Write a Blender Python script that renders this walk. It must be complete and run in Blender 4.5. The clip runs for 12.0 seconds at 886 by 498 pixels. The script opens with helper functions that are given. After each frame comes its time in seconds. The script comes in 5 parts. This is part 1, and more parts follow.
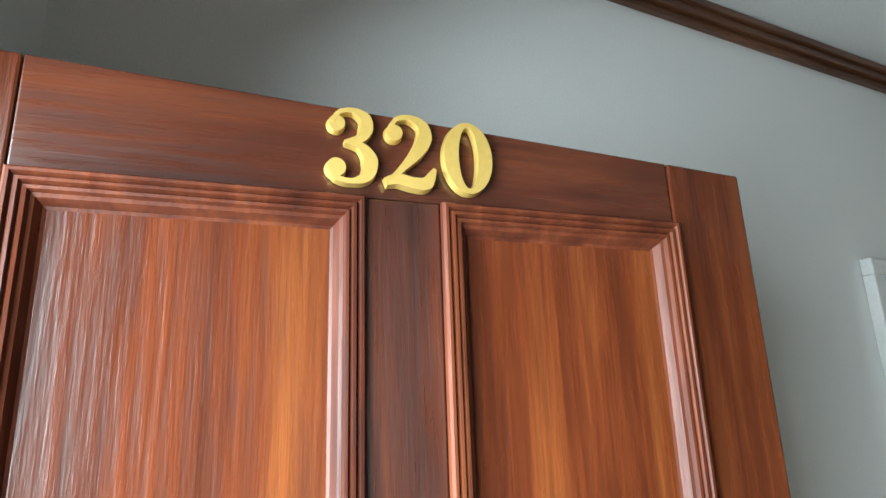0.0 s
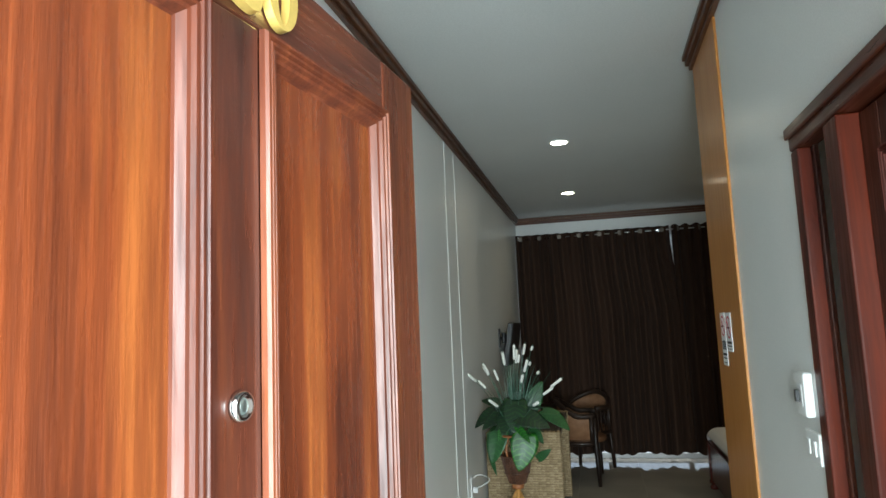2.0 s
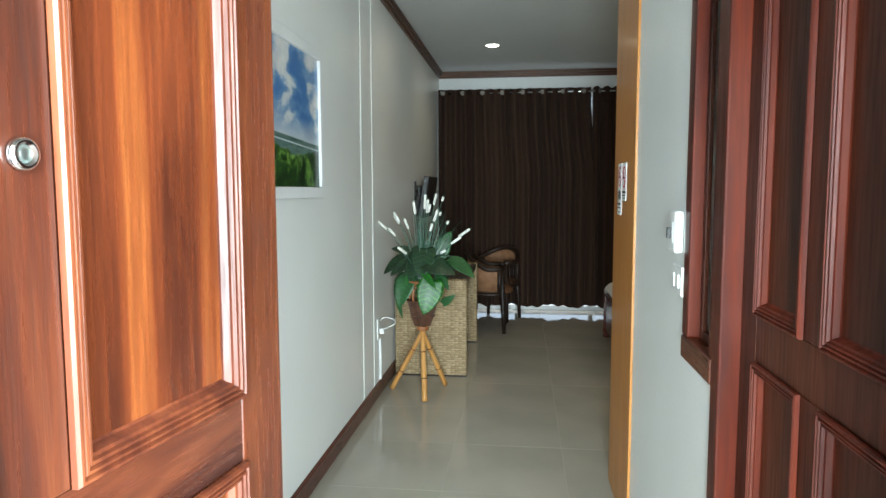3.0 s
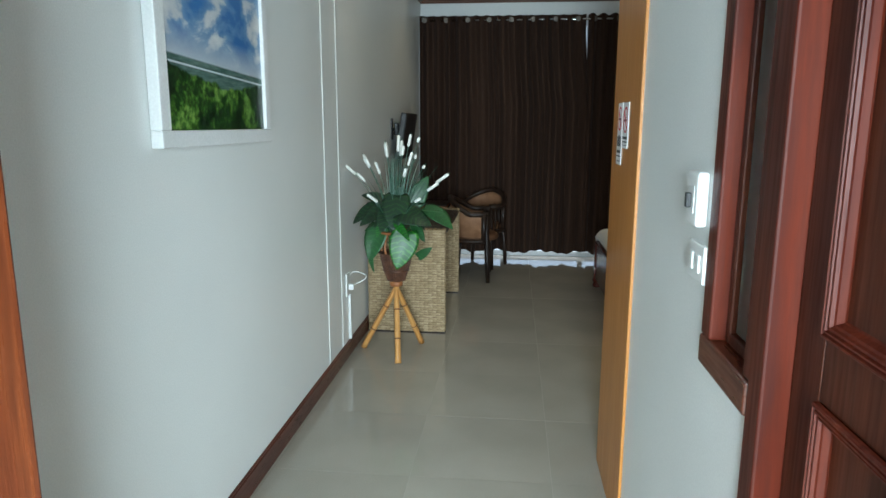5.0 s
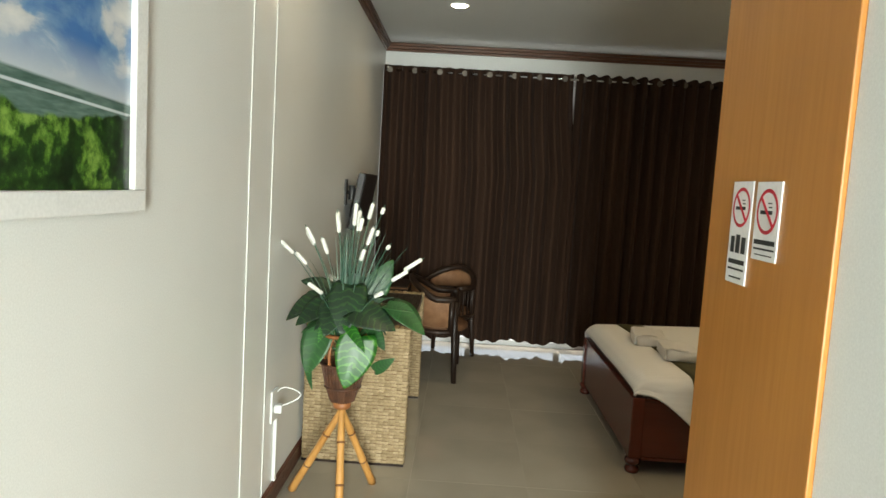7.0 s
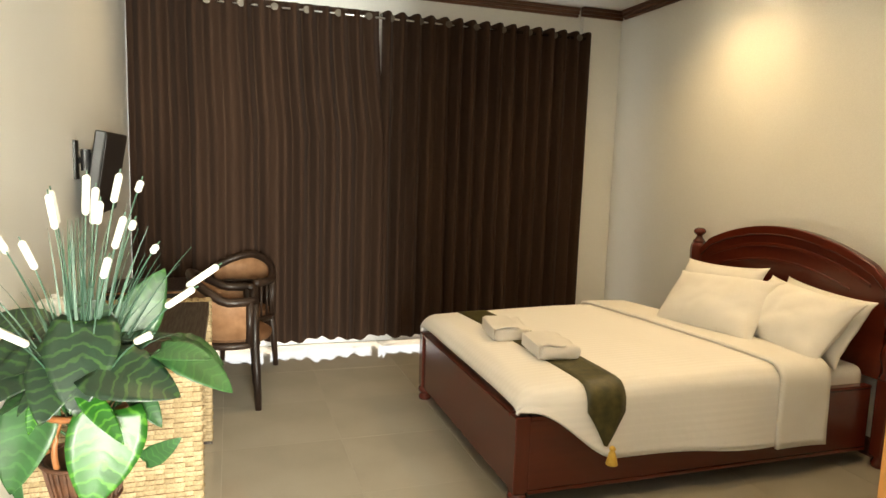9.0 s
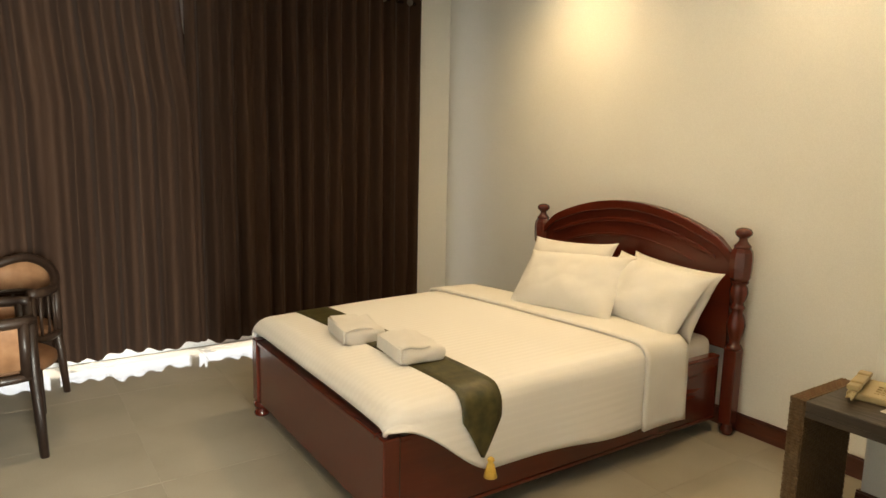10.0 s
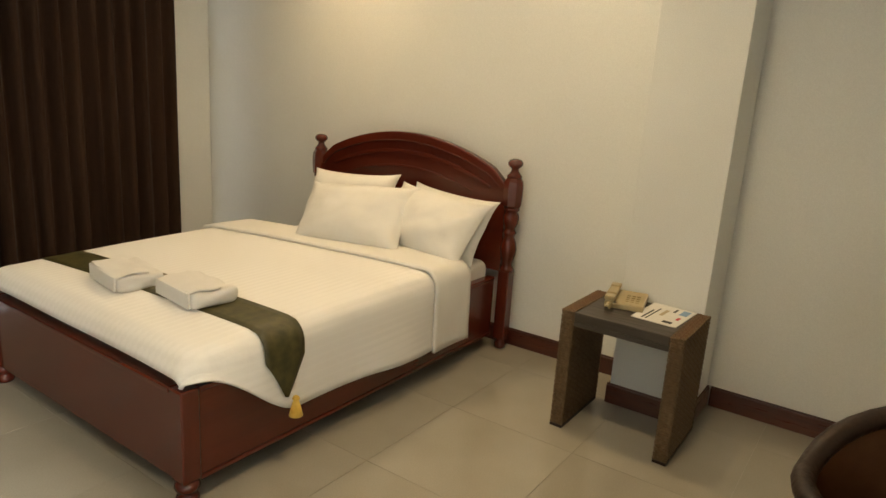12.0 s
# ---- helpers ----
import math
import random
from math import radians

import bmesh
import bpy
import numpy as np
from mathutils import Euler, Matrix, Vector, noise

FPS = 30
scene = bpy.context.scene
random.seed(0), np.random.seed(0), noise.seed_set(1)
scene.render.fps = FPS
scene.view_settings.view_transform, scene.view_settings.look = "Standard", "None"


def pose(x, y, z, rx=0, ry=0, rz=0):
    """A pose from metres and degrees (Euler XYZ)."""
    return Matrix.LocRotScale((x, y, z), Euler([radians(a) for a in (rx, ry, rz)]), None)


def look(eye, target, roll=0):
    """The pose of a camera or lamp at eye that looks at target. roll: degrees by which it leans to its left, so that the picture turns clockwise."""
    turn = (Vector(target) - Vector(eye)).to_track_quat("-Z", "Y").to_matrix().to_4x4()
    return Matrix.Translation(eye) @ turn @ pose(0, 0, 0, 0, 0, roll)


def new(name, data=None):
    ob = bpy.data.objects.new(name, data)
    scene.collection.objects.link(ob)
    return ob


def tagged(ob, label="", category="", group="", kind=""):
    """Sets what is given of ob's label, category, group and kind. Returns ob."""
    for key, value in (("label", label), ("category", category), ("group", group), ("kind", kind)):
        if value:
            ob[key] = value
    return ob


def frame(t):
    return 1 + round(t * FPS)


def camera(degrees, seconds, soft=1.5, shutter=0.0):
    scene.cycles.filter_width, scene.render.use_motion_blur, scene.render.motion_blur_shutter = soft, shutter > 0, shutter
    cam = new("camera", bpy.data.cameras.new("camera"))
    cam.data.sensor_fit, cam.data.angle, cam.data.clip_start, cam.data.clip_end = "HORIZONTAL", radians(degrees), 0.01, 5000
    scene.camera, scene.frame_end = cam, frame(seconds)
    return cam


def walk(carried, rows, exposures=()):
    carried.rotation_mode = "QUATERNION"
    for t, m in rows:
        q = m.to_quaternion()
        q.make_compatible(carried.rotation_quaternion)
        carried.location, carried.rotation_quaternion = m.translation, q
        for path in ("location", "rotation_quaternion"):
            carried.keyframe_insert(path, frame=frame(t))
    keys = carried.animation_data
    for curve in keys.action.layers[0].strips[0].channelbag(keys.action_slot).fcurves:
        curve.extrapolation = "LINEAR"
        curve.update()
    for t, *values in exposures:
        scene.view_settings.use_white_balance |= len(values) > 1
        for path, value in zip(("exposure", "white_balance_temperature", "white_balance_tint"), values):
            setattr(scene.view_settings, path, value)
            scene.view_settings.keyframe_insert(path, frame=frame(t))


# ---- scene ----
cam = camera(67.9, 12.0, soft=1.5)
PATH = [
    (0, (1.173, 0.451, 1.647), (-0.534, 1.332, 2.205), -2.0),
    (0.5, (1.173, 0.425, 1.641), (-0.478, 1.404, 2.201), -2.3),
    (1, (1.183, 0.362, 1.629), (-0.300, 1.598, 2.153), -2.7),
    (1.5, (0.866, 0.176, 1.652), (0.340, 2.059, 2.072), -4.0),
    (2, (0.918, 0.141, 1.562), (0.475, 2.076, 1.805), -2.4),
    (2.5, (0.922, 0.179, 1.508), (0.622, 2.156, 1.570), -0.4),
    (3, (1.016, 0.187, 1.466), (0.777, 2.164, 1.288), -0.1),
    (3.2, (1.064, 0.163, 1.471), (0.826, 2.133, 1.223), -0.0),
    (5, (1.051, 0.663, 1.504), (0.846, 2.617, 1.131), 0.2),
    (5.5, (1.021, 0.848, 1.536), (0.726, 2.798, 1.201), 0.6),
    (6, (0.917, 1.122, 1.55), (0.662, 3.089, 1.286), 1.4),
    (6.5, (0.871, 1.419, 1.515), (0.73, 3.394, 1.232), 2.4),
    (7, (0.822, 1.778, 1.532), (0.771, 3.768, 1.346), 3.4),
    (9, (0.682, 2.919, 1.487), (1.297, 4.805, 1.237), 1.9),
    (9.5, (0.652, 3.141, 1.508), (1.491, 4.934, 1.224), 1.8),
    (10, (0.755, 3.402, 1.483), (1.856, 5.044, 1.178), 1.2),
    (10.5, (0.778, 3.555, 1.491), (2.035, 5.073, 1.151), 1.1),
    (11, (0.713, 3.629, 1.5), (2.138, 4.977, 1.109), 1.4),
    (11.5, (0.677, 3.6, 1.478), (2.206, 4.817, 1.052), 2.6),
    (12, (0.674, 3.562, 1.467), (2.275, 4.661, 0.991), 3.7),
]
walk(cam, [(t, look(eye, target, roll)) for t, eye, target, roll in PATH],
     exposures=[(0.0, -1.5, 6000, 10), (1.0, -1.65, 6000, 9), (1.5, -1.5, 6000, 8), (2.5, -0.9, 5950, 6), (3.0, -0.6, 5900, 6), (5.0, -0.78, 5600, 5), (6.0, -0.62, 5850, 6), (7.0, -0.2, 6900, 9), (9.0, 0.95, 7700, 13), (10.0, 0.95, 7500, 13), (12.0, 0.8, 7100, 12)])

# ---- world and light ----
world = bpy.data.worlds.new("daylight")
scene.world = world
world.use_nodes = True
wn = world.node_tree.nodes
sky = wn.new("ShaderNodeTexSky")
sky.sky_type = "NISHITA"
sky.sun_disc = False
sky.sun_elevation, sky.sun_rotation = radians(55), radians(200)
world.node_tree.links.new(sky.outputs[0], wn["Background"].inputs[0])
wn["Background"].inputs[1].default_value = 0.12

sun = new("sun", bpy.data.lights.new("sun", "SUN"))
sun.data.energy, sun.data.angle, sun.data.color = 3.0, radians(0.6), (1.0, 0.95, 0.88)
sun.matrix_world = look((0, 20, 30), (4.0, 9.2, 0))


def area(name, eye, target, w, h, power, color):
    a = new(name, bpy.data.lights.new(name, "AREA"))
    a.data.shape, a.data.size, a.data.size_y = "RECTANGLE", w, h
    a.data.energy, a.data.color = power, color
    a.matrix_world = look(eye, target)
    return a


def downlight_lamp(x, y, power, spread=140, blend=0.9):
    s = new("downlight_lamp", bpy.data.lights.new("downlight_lamp", "SPOT"))
    s.data.energy, s.data.color = power, (1.0, 0.71, 0.35)
    s.data.spot_size, s.data.spot_blend, s.data.shadow_soft_size = radians(spread), blend, 0.04
    s.matrix_world = pose(x, y, CEIL - 0.02)


CEIL = 2.88
area("gallery_daylight", (1.8, -1.5, 1.5), (0.90, 1.2, 1.2), 2.6, 2.4, 2350, (0.90, 1.0, 0.98))
area("window_daylight", (1.85, 8.75, 1.4), (1.85, 8.0, 1.2), 3.6, 2.6, 60, (0.86, 0.94, 1.0))
DOWNLIGHTS = [(0.73, 4.88), (0.71, 6.79), (3.42, 6.55), (3.42, 5.02), (2.20, 4.30)]
for (lx, ly), lw in zip(DOWNLIGHTS, (13, 13, 38, 18, 33)):
    downlight_lamp(lx, ly, lw)

# ---- materials ----


def material(name, rough=0.5, metal=0.0, spec=0.5):
    m = bpy.data.materials.new(name)
    m.use_nodes = True
    b = m.node_tree.nodes["Principled BSDF"]
    b.inputs["Roughness"].default_value, b.inputs["Metallic"].default_value = rough, metal
    b.inputs["Specular IOR Level"].default_value = spec
    return m, m.node_tree.nodes, m.node_tree.links, b


def ramp(nodes, stops):
    r = nodes.new("ShaderNodeValToRGB")
    while len(r.color_ramp.elements) < len(stops):
        r.color_ramp.elements.new(0.5)
    for e, (p, c) in zip(r.color_ramp.elements, stops):
        e.position, e.color = p, (*c, 1)
    return r


def noise_tex(nodes, links, scale, detail=4, stretch=(1, 1, 1), rough=0.5, coord="Object", distort=0.0):
    tc, mp, n = nodes.new("ShaderNodeTexCoord"), nodes.new("ShaderNodeMapping"), nodes.new("ShaderNodeTexNoise")
    mp.inputs["Scale"].default_value = stretch
    n.inputs["Scale"].default_value, n.inputs["Detail"].default_value = scale, detail
    n.inputs["Roughness"].default_value, n.inputs["Distortion"].default_value = rough, distort
    links.new(tc.outputs[coord], mp.inputs[0])
    links.new(mp.outputs[0], n.inputs[0])
    return n


def bump(nodes, links, bsdf, src, strength, dist=0.002):
    b = nodes.new("ShaderNodeBump")
    b.inputs["Strength"].default_value, b.inputs["Distance"].default_value = strength, dist
    links.new(src, b.inputs["Height"])
    links.new(b.outputs[0], bsdf.inputs["Normal"])


def mixed(nodes, links, a, b, fac, mode="MULTIPLY"):
    m = nodes.new("ShaderNodeMix")
    m.data_type, m.blend_type = "RGBA", mode
    for sock, v in ((0, fac), (6, a), (7, b)):
        if isinstance(v, (int, float)):
            m.inputs[sock].default_value = v
        elif isinstance(v, tuple):
            m.inputs[sock].default_value = (*v, 1)
        else:
            links.new(v, m.inputs[sock])
    return m.outputs[2]


def mottled(name, c1, c2, rough, scale=3.0, fine=60.0, spec=0.5, bumpy=0.1, metal=0.0, stretch=(1, 1, 1), dist=0.002):
    """Two scales of variation between two near colours, with fine relief."""
    m, n, l, b = material(name, rough, metal, spec)
    big, small = noise_tex(n, l, scale, 3, stretch), noise_tex(n, l, fine, 5, stretch)
    r = ramp(n, [(0.3, c1), (0.7, c2)])
    l.new(big.outputs[0], r.inputs[0])
    r2 = ramp(n, [(0.25, (0.82, 0.82, 0.82)), (0.75, (1, 1, 1))])
    l.new(small.outputs[0], r2.inputs[0])
    l.new(mixed(n, l, r.outputs[0], r2.outputs[0], 0.7), b.inputs["Base Color"])
    if bumpy:
        bump(n, l, b, small.outputs[0], bumpy, dist)
    return m


def wood(name, dark, mid, light, rough, along="z", bands=14.0, coat=0.0, bumpy=0.12, mottle=0.5, fine_amount=0.75, spec=0.5):
    m, n, l, b = material(name, rough, 0.0, spec)
    st = {"x": (0.06, 1, 1), "y": (1, 0.06, 1), "z": (1, 1, 0.06)}[along]
    grain = noise_tex(n, l, bands, 6, st, 0.62, distort=0.6)
    fine = noise_tex(n, l, bands * 9, 4, st, 0.6)
    r = ramp(n, [(0.3, dark), (0.5, mid), (0.68, light)])
    l.new(grain.outputs[0], r.inputs[0])
    r2 = ramp(n, [(0.3, (0.62, 0.6, 0.58)), (0.62, (1, 1, 1))])
    l.new(fine.outputs[0], r2.inputs[0])
    blot = noise_tex(n, l, 2.3, 2)
    r3 = ramp(n, [(0.35, (0.6, 0.55, 0.5)), (0.65, (1, 1, 1))])
    l.new(blot.outputs[0], r3.inputs[0])
    c = mixed(n, l, r.outputs[0], r2.outputs[0], fine_amount)
    l.new(mixed(n, l, c, r3.outputs[0], mottle), b.inputs["Base Color"])
    rr = ramp(n, [(0.3, (rough * (1 + 0.6 * fine_amount),) * 3), (0.7, (rough * (1 - 0.25 * fine_amount),) * 3)])
    l.new(fine.outputs[0], rr.inputs[0])
    l.new(rr.outputs[0], b.inputs["Roughness"])
    b.inputs["Coat Weight"].default_value, b.inputs["Coat Roughness"].default_value = coat, 0.12
    bump(n, l, b, fine.outputs[0], bumpy, 0.0015)
    return m


M = {}
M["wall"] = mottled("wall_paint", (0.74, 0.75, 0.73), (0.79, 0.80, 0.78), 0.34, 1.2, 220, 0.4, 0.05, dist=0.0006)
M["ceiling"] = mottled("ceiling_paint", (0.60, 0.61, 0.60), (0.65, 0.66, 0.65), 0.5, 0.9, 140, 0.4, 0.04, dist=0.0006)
M["concrete"] = mottled("concrete", (0.3, 0.29, 0.27), (0.4, 0.39, 0.37), 0.75, 2, 50)
M["grout"] = mottled("grout", (0.36, 0.33, 0.28), (0.42, 0.39, 0.33), 0.8, 9, 90)
DOOR_D, DOOR_M, DOOR_L = (0.024, 0.0062, 0.0036), (0.098, 0.022, 0.0068), (0.175, 0.050, 0.0125)
M["door_v"] = wood("door_wood_upright", DOOR_D, DOOR_M, DOOR_L, 0.25, "z", 13, 0.18, 0.6, 0.75, 0.95, 0.3)
M["door_h"] = wood("door_wood_across", (0.022, 0.007, 0.005), (0.052, 0.014, 0.007), (0.09, 0.025, 0.010), 0.27, "x", 15, 0.2, 0.3, 0.65, 0.95, 0.35)
M["door_mull"] = wood("door_wood_mullion", (0.018, 0.006, 0.004), (0.055, 0.014, 0.007), (0.11, 0.030, 0.011), 0.3, "z", 17, 0.3, 0.4, 0.7, 0.95)
M["door_stile"] = wood("door_wood_stile", (0.022, 0.006, 0.0036), (0.076, 0.018, 0.0065), (0.135, 0.038, 0.011), 0.27, "z", 14, 0.18, 0.5, 0.75, 0.95, 0.3)
M["bead"] = wood("door_bead_wood", (0.030, 0.008, 0.005), (0.08, 0.020, 0.009), (0.13, 0.036, 0.014), 0.34, "z", 20, 0.0, 0.3, 0.6, 0.9, 0.22)
M["dark_v"] = wood("dark_door_wood_upright", (0.022, 0.006, 0.004), (0.062, 0.015, 0.006), (0.10, 0.025, 0.010), 0.36, "z", 11, 0.03, spec=0.16)
M["dark_y"] = wood("dark_door_wood_across", (0.024, 0.006, 0.004), (0.066, 0.015, 0.006), (0.11, 0.027, 0.010), 0.30, "y", 11, 0.15, spec=0.35)
M["red_v"] = wood("door_frame_wood", (0.030, 0.006, 0.004), (0.085, 0.014, 0.006), (0.14, 0.024, 0.009), 0.36, "z", 9, 0.04, spec=0.18)
M["dull_metal"] = mottled("dull_bronze", (0.10, 0.085, 0.07), (0.16, 0.14, 0.12), 0.5, 20, 120, 0.5, 0.05, 0.8)
# entrance frame's orange; also paints the daylit look of the bathroom's near jamb
M["jamb"] = wood("entrance_and_lit_jamb_wood", (0.2, 0.06, 0.015), (0.38, 0.13, 0.03), (0.5, 0.2, 0.05), 0.35, "z", 9, 0.2)
M["orange"] = wood("orange_board", (0.43, 0.17, 0.03), (0.46, 0.185, 0.034), (0.50, 0.21, 0.042), 0.38, "z", 6, 0.1, 0.03, 0.2, 0.25)
M["trim_y"] = wood("brown_trim_y", (0.06, 0.02, 0.009), (0.11, 0.04, 0.016), (0.15, 0.058, 0.024), 0.35, "y", 14, 0.2)
M["trim_x"] = wood("brown_trim_x", (0.06, 0.02, 0.009), (0.11, 0.04, 0.016), (0.15, 0.058, 0.024), 0.35, "x", 14, 0.2)
M["skirt"] = wood("skirting_wood", (0.05, 0.01, 0.006), (0.085, 0.019, 0.010), (0.12, 0.03, 0.014), 0.3, "y", 14, 0.3)
M["bed_v"] = wood("bed_wood_upright", (0.072, 0.010, 0.005), (0.092, 0.013, 0.006), (0.115, 0.017, 0.0075), 0.24, "z", 5, 0.2, 0.0, 0.3, 0.1)
M["bed_x"] = wood("bed_wood_x", (0.072, 0.010, 0.005), (0.092, 0.013, 0.006), (0.115, 0.017, 0.0075), 0.24, "x", 5, 0.2, 0.0, 0.3, 0.1)
M["bed_y"] = wood("bed_wood_y", (0.072, 0.010, 0.005), (0.092, 0.013, 0.006), (0.115, 0.017, 0.0075), 0.24, "y", 5, 0.2, 0.0, 0.3, 0.1)
M["brass"] = mottled("brushed_brass", (0.62, 0.42, 0.10), (0.72, 0.5, 0.14), 0.42, 6, 160, 0.5, 0.12, 0.75, dist=0.0004)
M["chrome"] = mottled("chrome", (0.6, 0.6, 0.6), (0.7, 0.7, 0.7), 0.16, 6, 100, 0.5, 0.02, 1.0)
M["white_plastic"] = mottled("white_plastic", (0.74, 0.75, 0.73), (0.8, 0.8, 0.78), 0.35, 8, 200, 0.5, 0.02)
M["white_frame"] = mottled("white_frame_paint", (0.72, 0.73, 0.72), (0.8, 0.8, 0.79), 0.4, 4, 120, 0.5, 0.05)
M["black"] = mottled("black_plastic", (0.012, 0.012, 0.013), (0.02, 0.02, 0.021), 0.35, 8, 200, 0.5, 0.03)
M["linen"] = mottled("white_cotton", (0.74, 0.73, 0.71), (0.8, 0.79, 0.77), 0.85, 5, 420, 0.2, 0.25, dist=0.0008)
M["towel"] = mottled("towel_cotton", (0.74, 0.73, 0.72), (0.8, 0.79, 0.78), 0.95, 9, 700, 0.1, 0.8, dist=0.002)
M["dark_wood"] = wood("dark_brown_wood", (0.012, 0.006, 0.004), (0.022, 0.011, 0.007), (0.034, 0.018, 0.011), 0.42, "z", 12, 0.05, spec=0.3)
M["desk_top"] = wood("dark_desk_top", (0.03, 0.022, 0.016), (0.05, 0.038, 0.028), (0.07, 0.054, 0.04), 0.4, "y", 12, 0.1)
M["cane"] = mottled("tan_cane", (0.22, 0.105, 0.05), (0.3, 0.155, 0.08), 0.6, 20, 300, 0.3, 0.5)
M["brown_fabric"] = mottled("brown_fabric", (0.09, 0.04, 0.018), (0.13, 0.062, 0.03), 0.7, 12, 300, 0.2, 0.4)
M["bamboo"] = mottled("bamboo", (0.42, 0.19, 0.045), (0.58, 0.30, 0.09), 0.38, 8, 90, 0.5, 0.1, stretch=(1, 1, 0.15))
M["node"] = mottled("bamboo_node", (0.12, 0.045, 0.012), (0.22, 0.09, 0.025), 0.5, 30, 120)
M["wicker"] = mottled("brown_wicker", (0.05, 0.02, 0.011), (0.11, 0.045, 0.022), 0.55, 30, 150, 0.4, 0.4)
M["rattan"] = mottled("orange_rattan", (0.24, 0.08, 0.025), (0.36, 0.14, 0.045), 0.5, 20, 120)
M["cattail"] = mottled("white_flower_spike", (0.72, 0.72, 0.66), (0.8, 0.8, 0.75), 0.8, 40, 300, 0.2, 0.4)
M["phone"] = mottled("beige_plastic", (0.36, 0.29, 0.16), (0.43, 0.35, 0.2), 0.4, 9, 200, 0.5, 0.02)
M["paper"] = mottled("printed_paper", (0.7, 0.69, 0.66), (0.76, 0.75, 0.72), 0.6, 8, 90, 0.3, 0.02)
M["ink"] = mottled("black_ink", (0.02, 0.02, 0.02), (0.035, 0.035, 0.035), 0.6, 8, 90, 0.3, 0)
M["red_ink"] = mottled("red_ink", (0.5, 0.02, 0.035), (0.58, 0.03, 0.05), 0.5, 8, 90, 0.3, 0)
M["blue_ink"] = mottled("blue_ink", (0.12, 0.25, 0.45), (0.2, 0.35, 0.55), 0.5, 8, 90, 0.3, 0)
M["gold"] = mottled("gold_thread", (0.62, 0.38, 0.06), (0.75, 0.5, 0.12), 0.55, 30, 300, 0.4, 0.5)
M["alu"] = mottled("white_aluminium", (0.7, 0.71, 0.72), (0.76, 0.77, 0.78), 0.4, 5, 90, 0.5, 0.03)


def tile_material():
    m, n, l, b = material("polished_tile", 0.13, 0, 0.5)
    big, fine = noise_tex(n, l, 2.2, 4), noise_tex(n, l, 190, 3)
    info = n.new("ShaderNodeObjectInfo")
    r = ramp(n, [(0.3, (0.30, 0.275, 0.23)), (0.7, (0.355, 0.325, 0.275))])
    l.new(big.outputs[0], r.inputs[0])
    r2 = ramp(n, [(0.0, (0.975, 0.975, 0.975)), (1.0, (1, 1, 1))])
    l.new(info.outputs["Random"], r2.inputs[0])
    r3 = ramp(n, [(0.35, (0.9, 0.89, 0.87)), (0.6, (1, 1, 1))])
    l.new(fine.outputs[0], r3.inputs[0])
    c = mixed(n, l, r.outputs[0], r2.outputs[0], 1.0)
    l.new(mixed(n, l, c, r3.outputs[0], 0.8), b.inputs["Base Color"])
    rr = ramp(n, [(0.3, (0.02,) * 3), (0.7, (0.06,) * 3)])
    l.new(big.outputs[0], rr.inputs[0])
    l.new(rr.outputs[0], b.inputs["Roughness"])
    return m


def curtain_material():
    m, n, l, b = material("brown_curtain_cloth", 0.8, 0, 0.1)
    weave, big = noise_tex(n, l, 300, 3, (1, 1, 0.05)), noise_tex(n, l, 9, 3, (1, 1, 0.04))
    r = ramp(n, [(0.3, (0.031, 0.016, 0.0105)), (0.7, (0.055, 0.030, 0.020))])
    l.new(big.outputs[0], r.inputs[0])
    r2 = ramp(n, [(0.3, (0.75, 0.75, 0.75)), (0.7, (1, 1, 1))])
    l.new(weave.outputs[0], r2.inputs[0])
    l.new(mixed(n, l, r.outputs[0], r2.outputs[0], 0.8), b.inputs["Base Color"])
    b.inputs["Sheen Weight"].default_value = 0.03
    bump(n, l, b, weave.outputs[0], 0.25, 0.001)
    return m


def leaf_material(name, base, vein, glossy=0.42):
    """A leaf with pale bands that run out from the midrib (u across, v along, in its UV map)."""
    m, n, l, b = material(name, glossy)
    uv = n.new("ShaderNodeUVMap")
    sep = n.new("ShaderNodeSeparateXYZ")
    l.new(uv.outputs[0], sep.inputs[0])
    ab = n.new("ShaderNodeMath")
    ab.operation = "ABSOLUTE"
    l.new(sep.outputs[0], ab.inputs[0])
    k = n.new("ShaderNodeMath")
    k.operation = "MULTIPLY_ADD"
    l.new(ab.outputs[0], k.inputs[0])
    k.inputs[1].default_value = -0.55
    l.new(sep.outputs[1], k.inputs[2])
    s = n.new("ShaderNodeMath")
    s.operation = "MULTIPLY_ADD"
    l.new(k.outputs[0], s.inputs[0])
    s.inputs[1].default_value = 44
    wob = noise_tex(n, l, 30, 2)
    wob2 = n.new("ShaderNodeMath")
    wob2.operation = "MULTIPLY"
    l.new(wob.outputs[0], wob2.inputs[0])
    wob2.inputs[1].default_value = 7
    l.new(wob2.outputs[0], s.inputs[2])
    w = n.new("ShaderNodeMath")
    w.operation = "SINE"
    l.new(s.outputs[0], w.inputs[0])
    r = ramp(n, [(0.55, base), (0.92, vein)])
    l.new(w.outputs[0], r.inputs[0])
    nz = noise_tex(n, l, 14, 3)
    r2 = ramp(n, [(0.35, (0.55, 0.55, 0.55)), (0.65, (1, 1, 1))])
    l.new(nz.outputs[0], r2.inputs[0])
    l.new(mixed(n, l, r.outputs[0], r2.outputs[0], 0.8), b.inputs["Base Color"])
    bump(n, l, b, w.outputs[0], 0.12, 0.001)
    return m


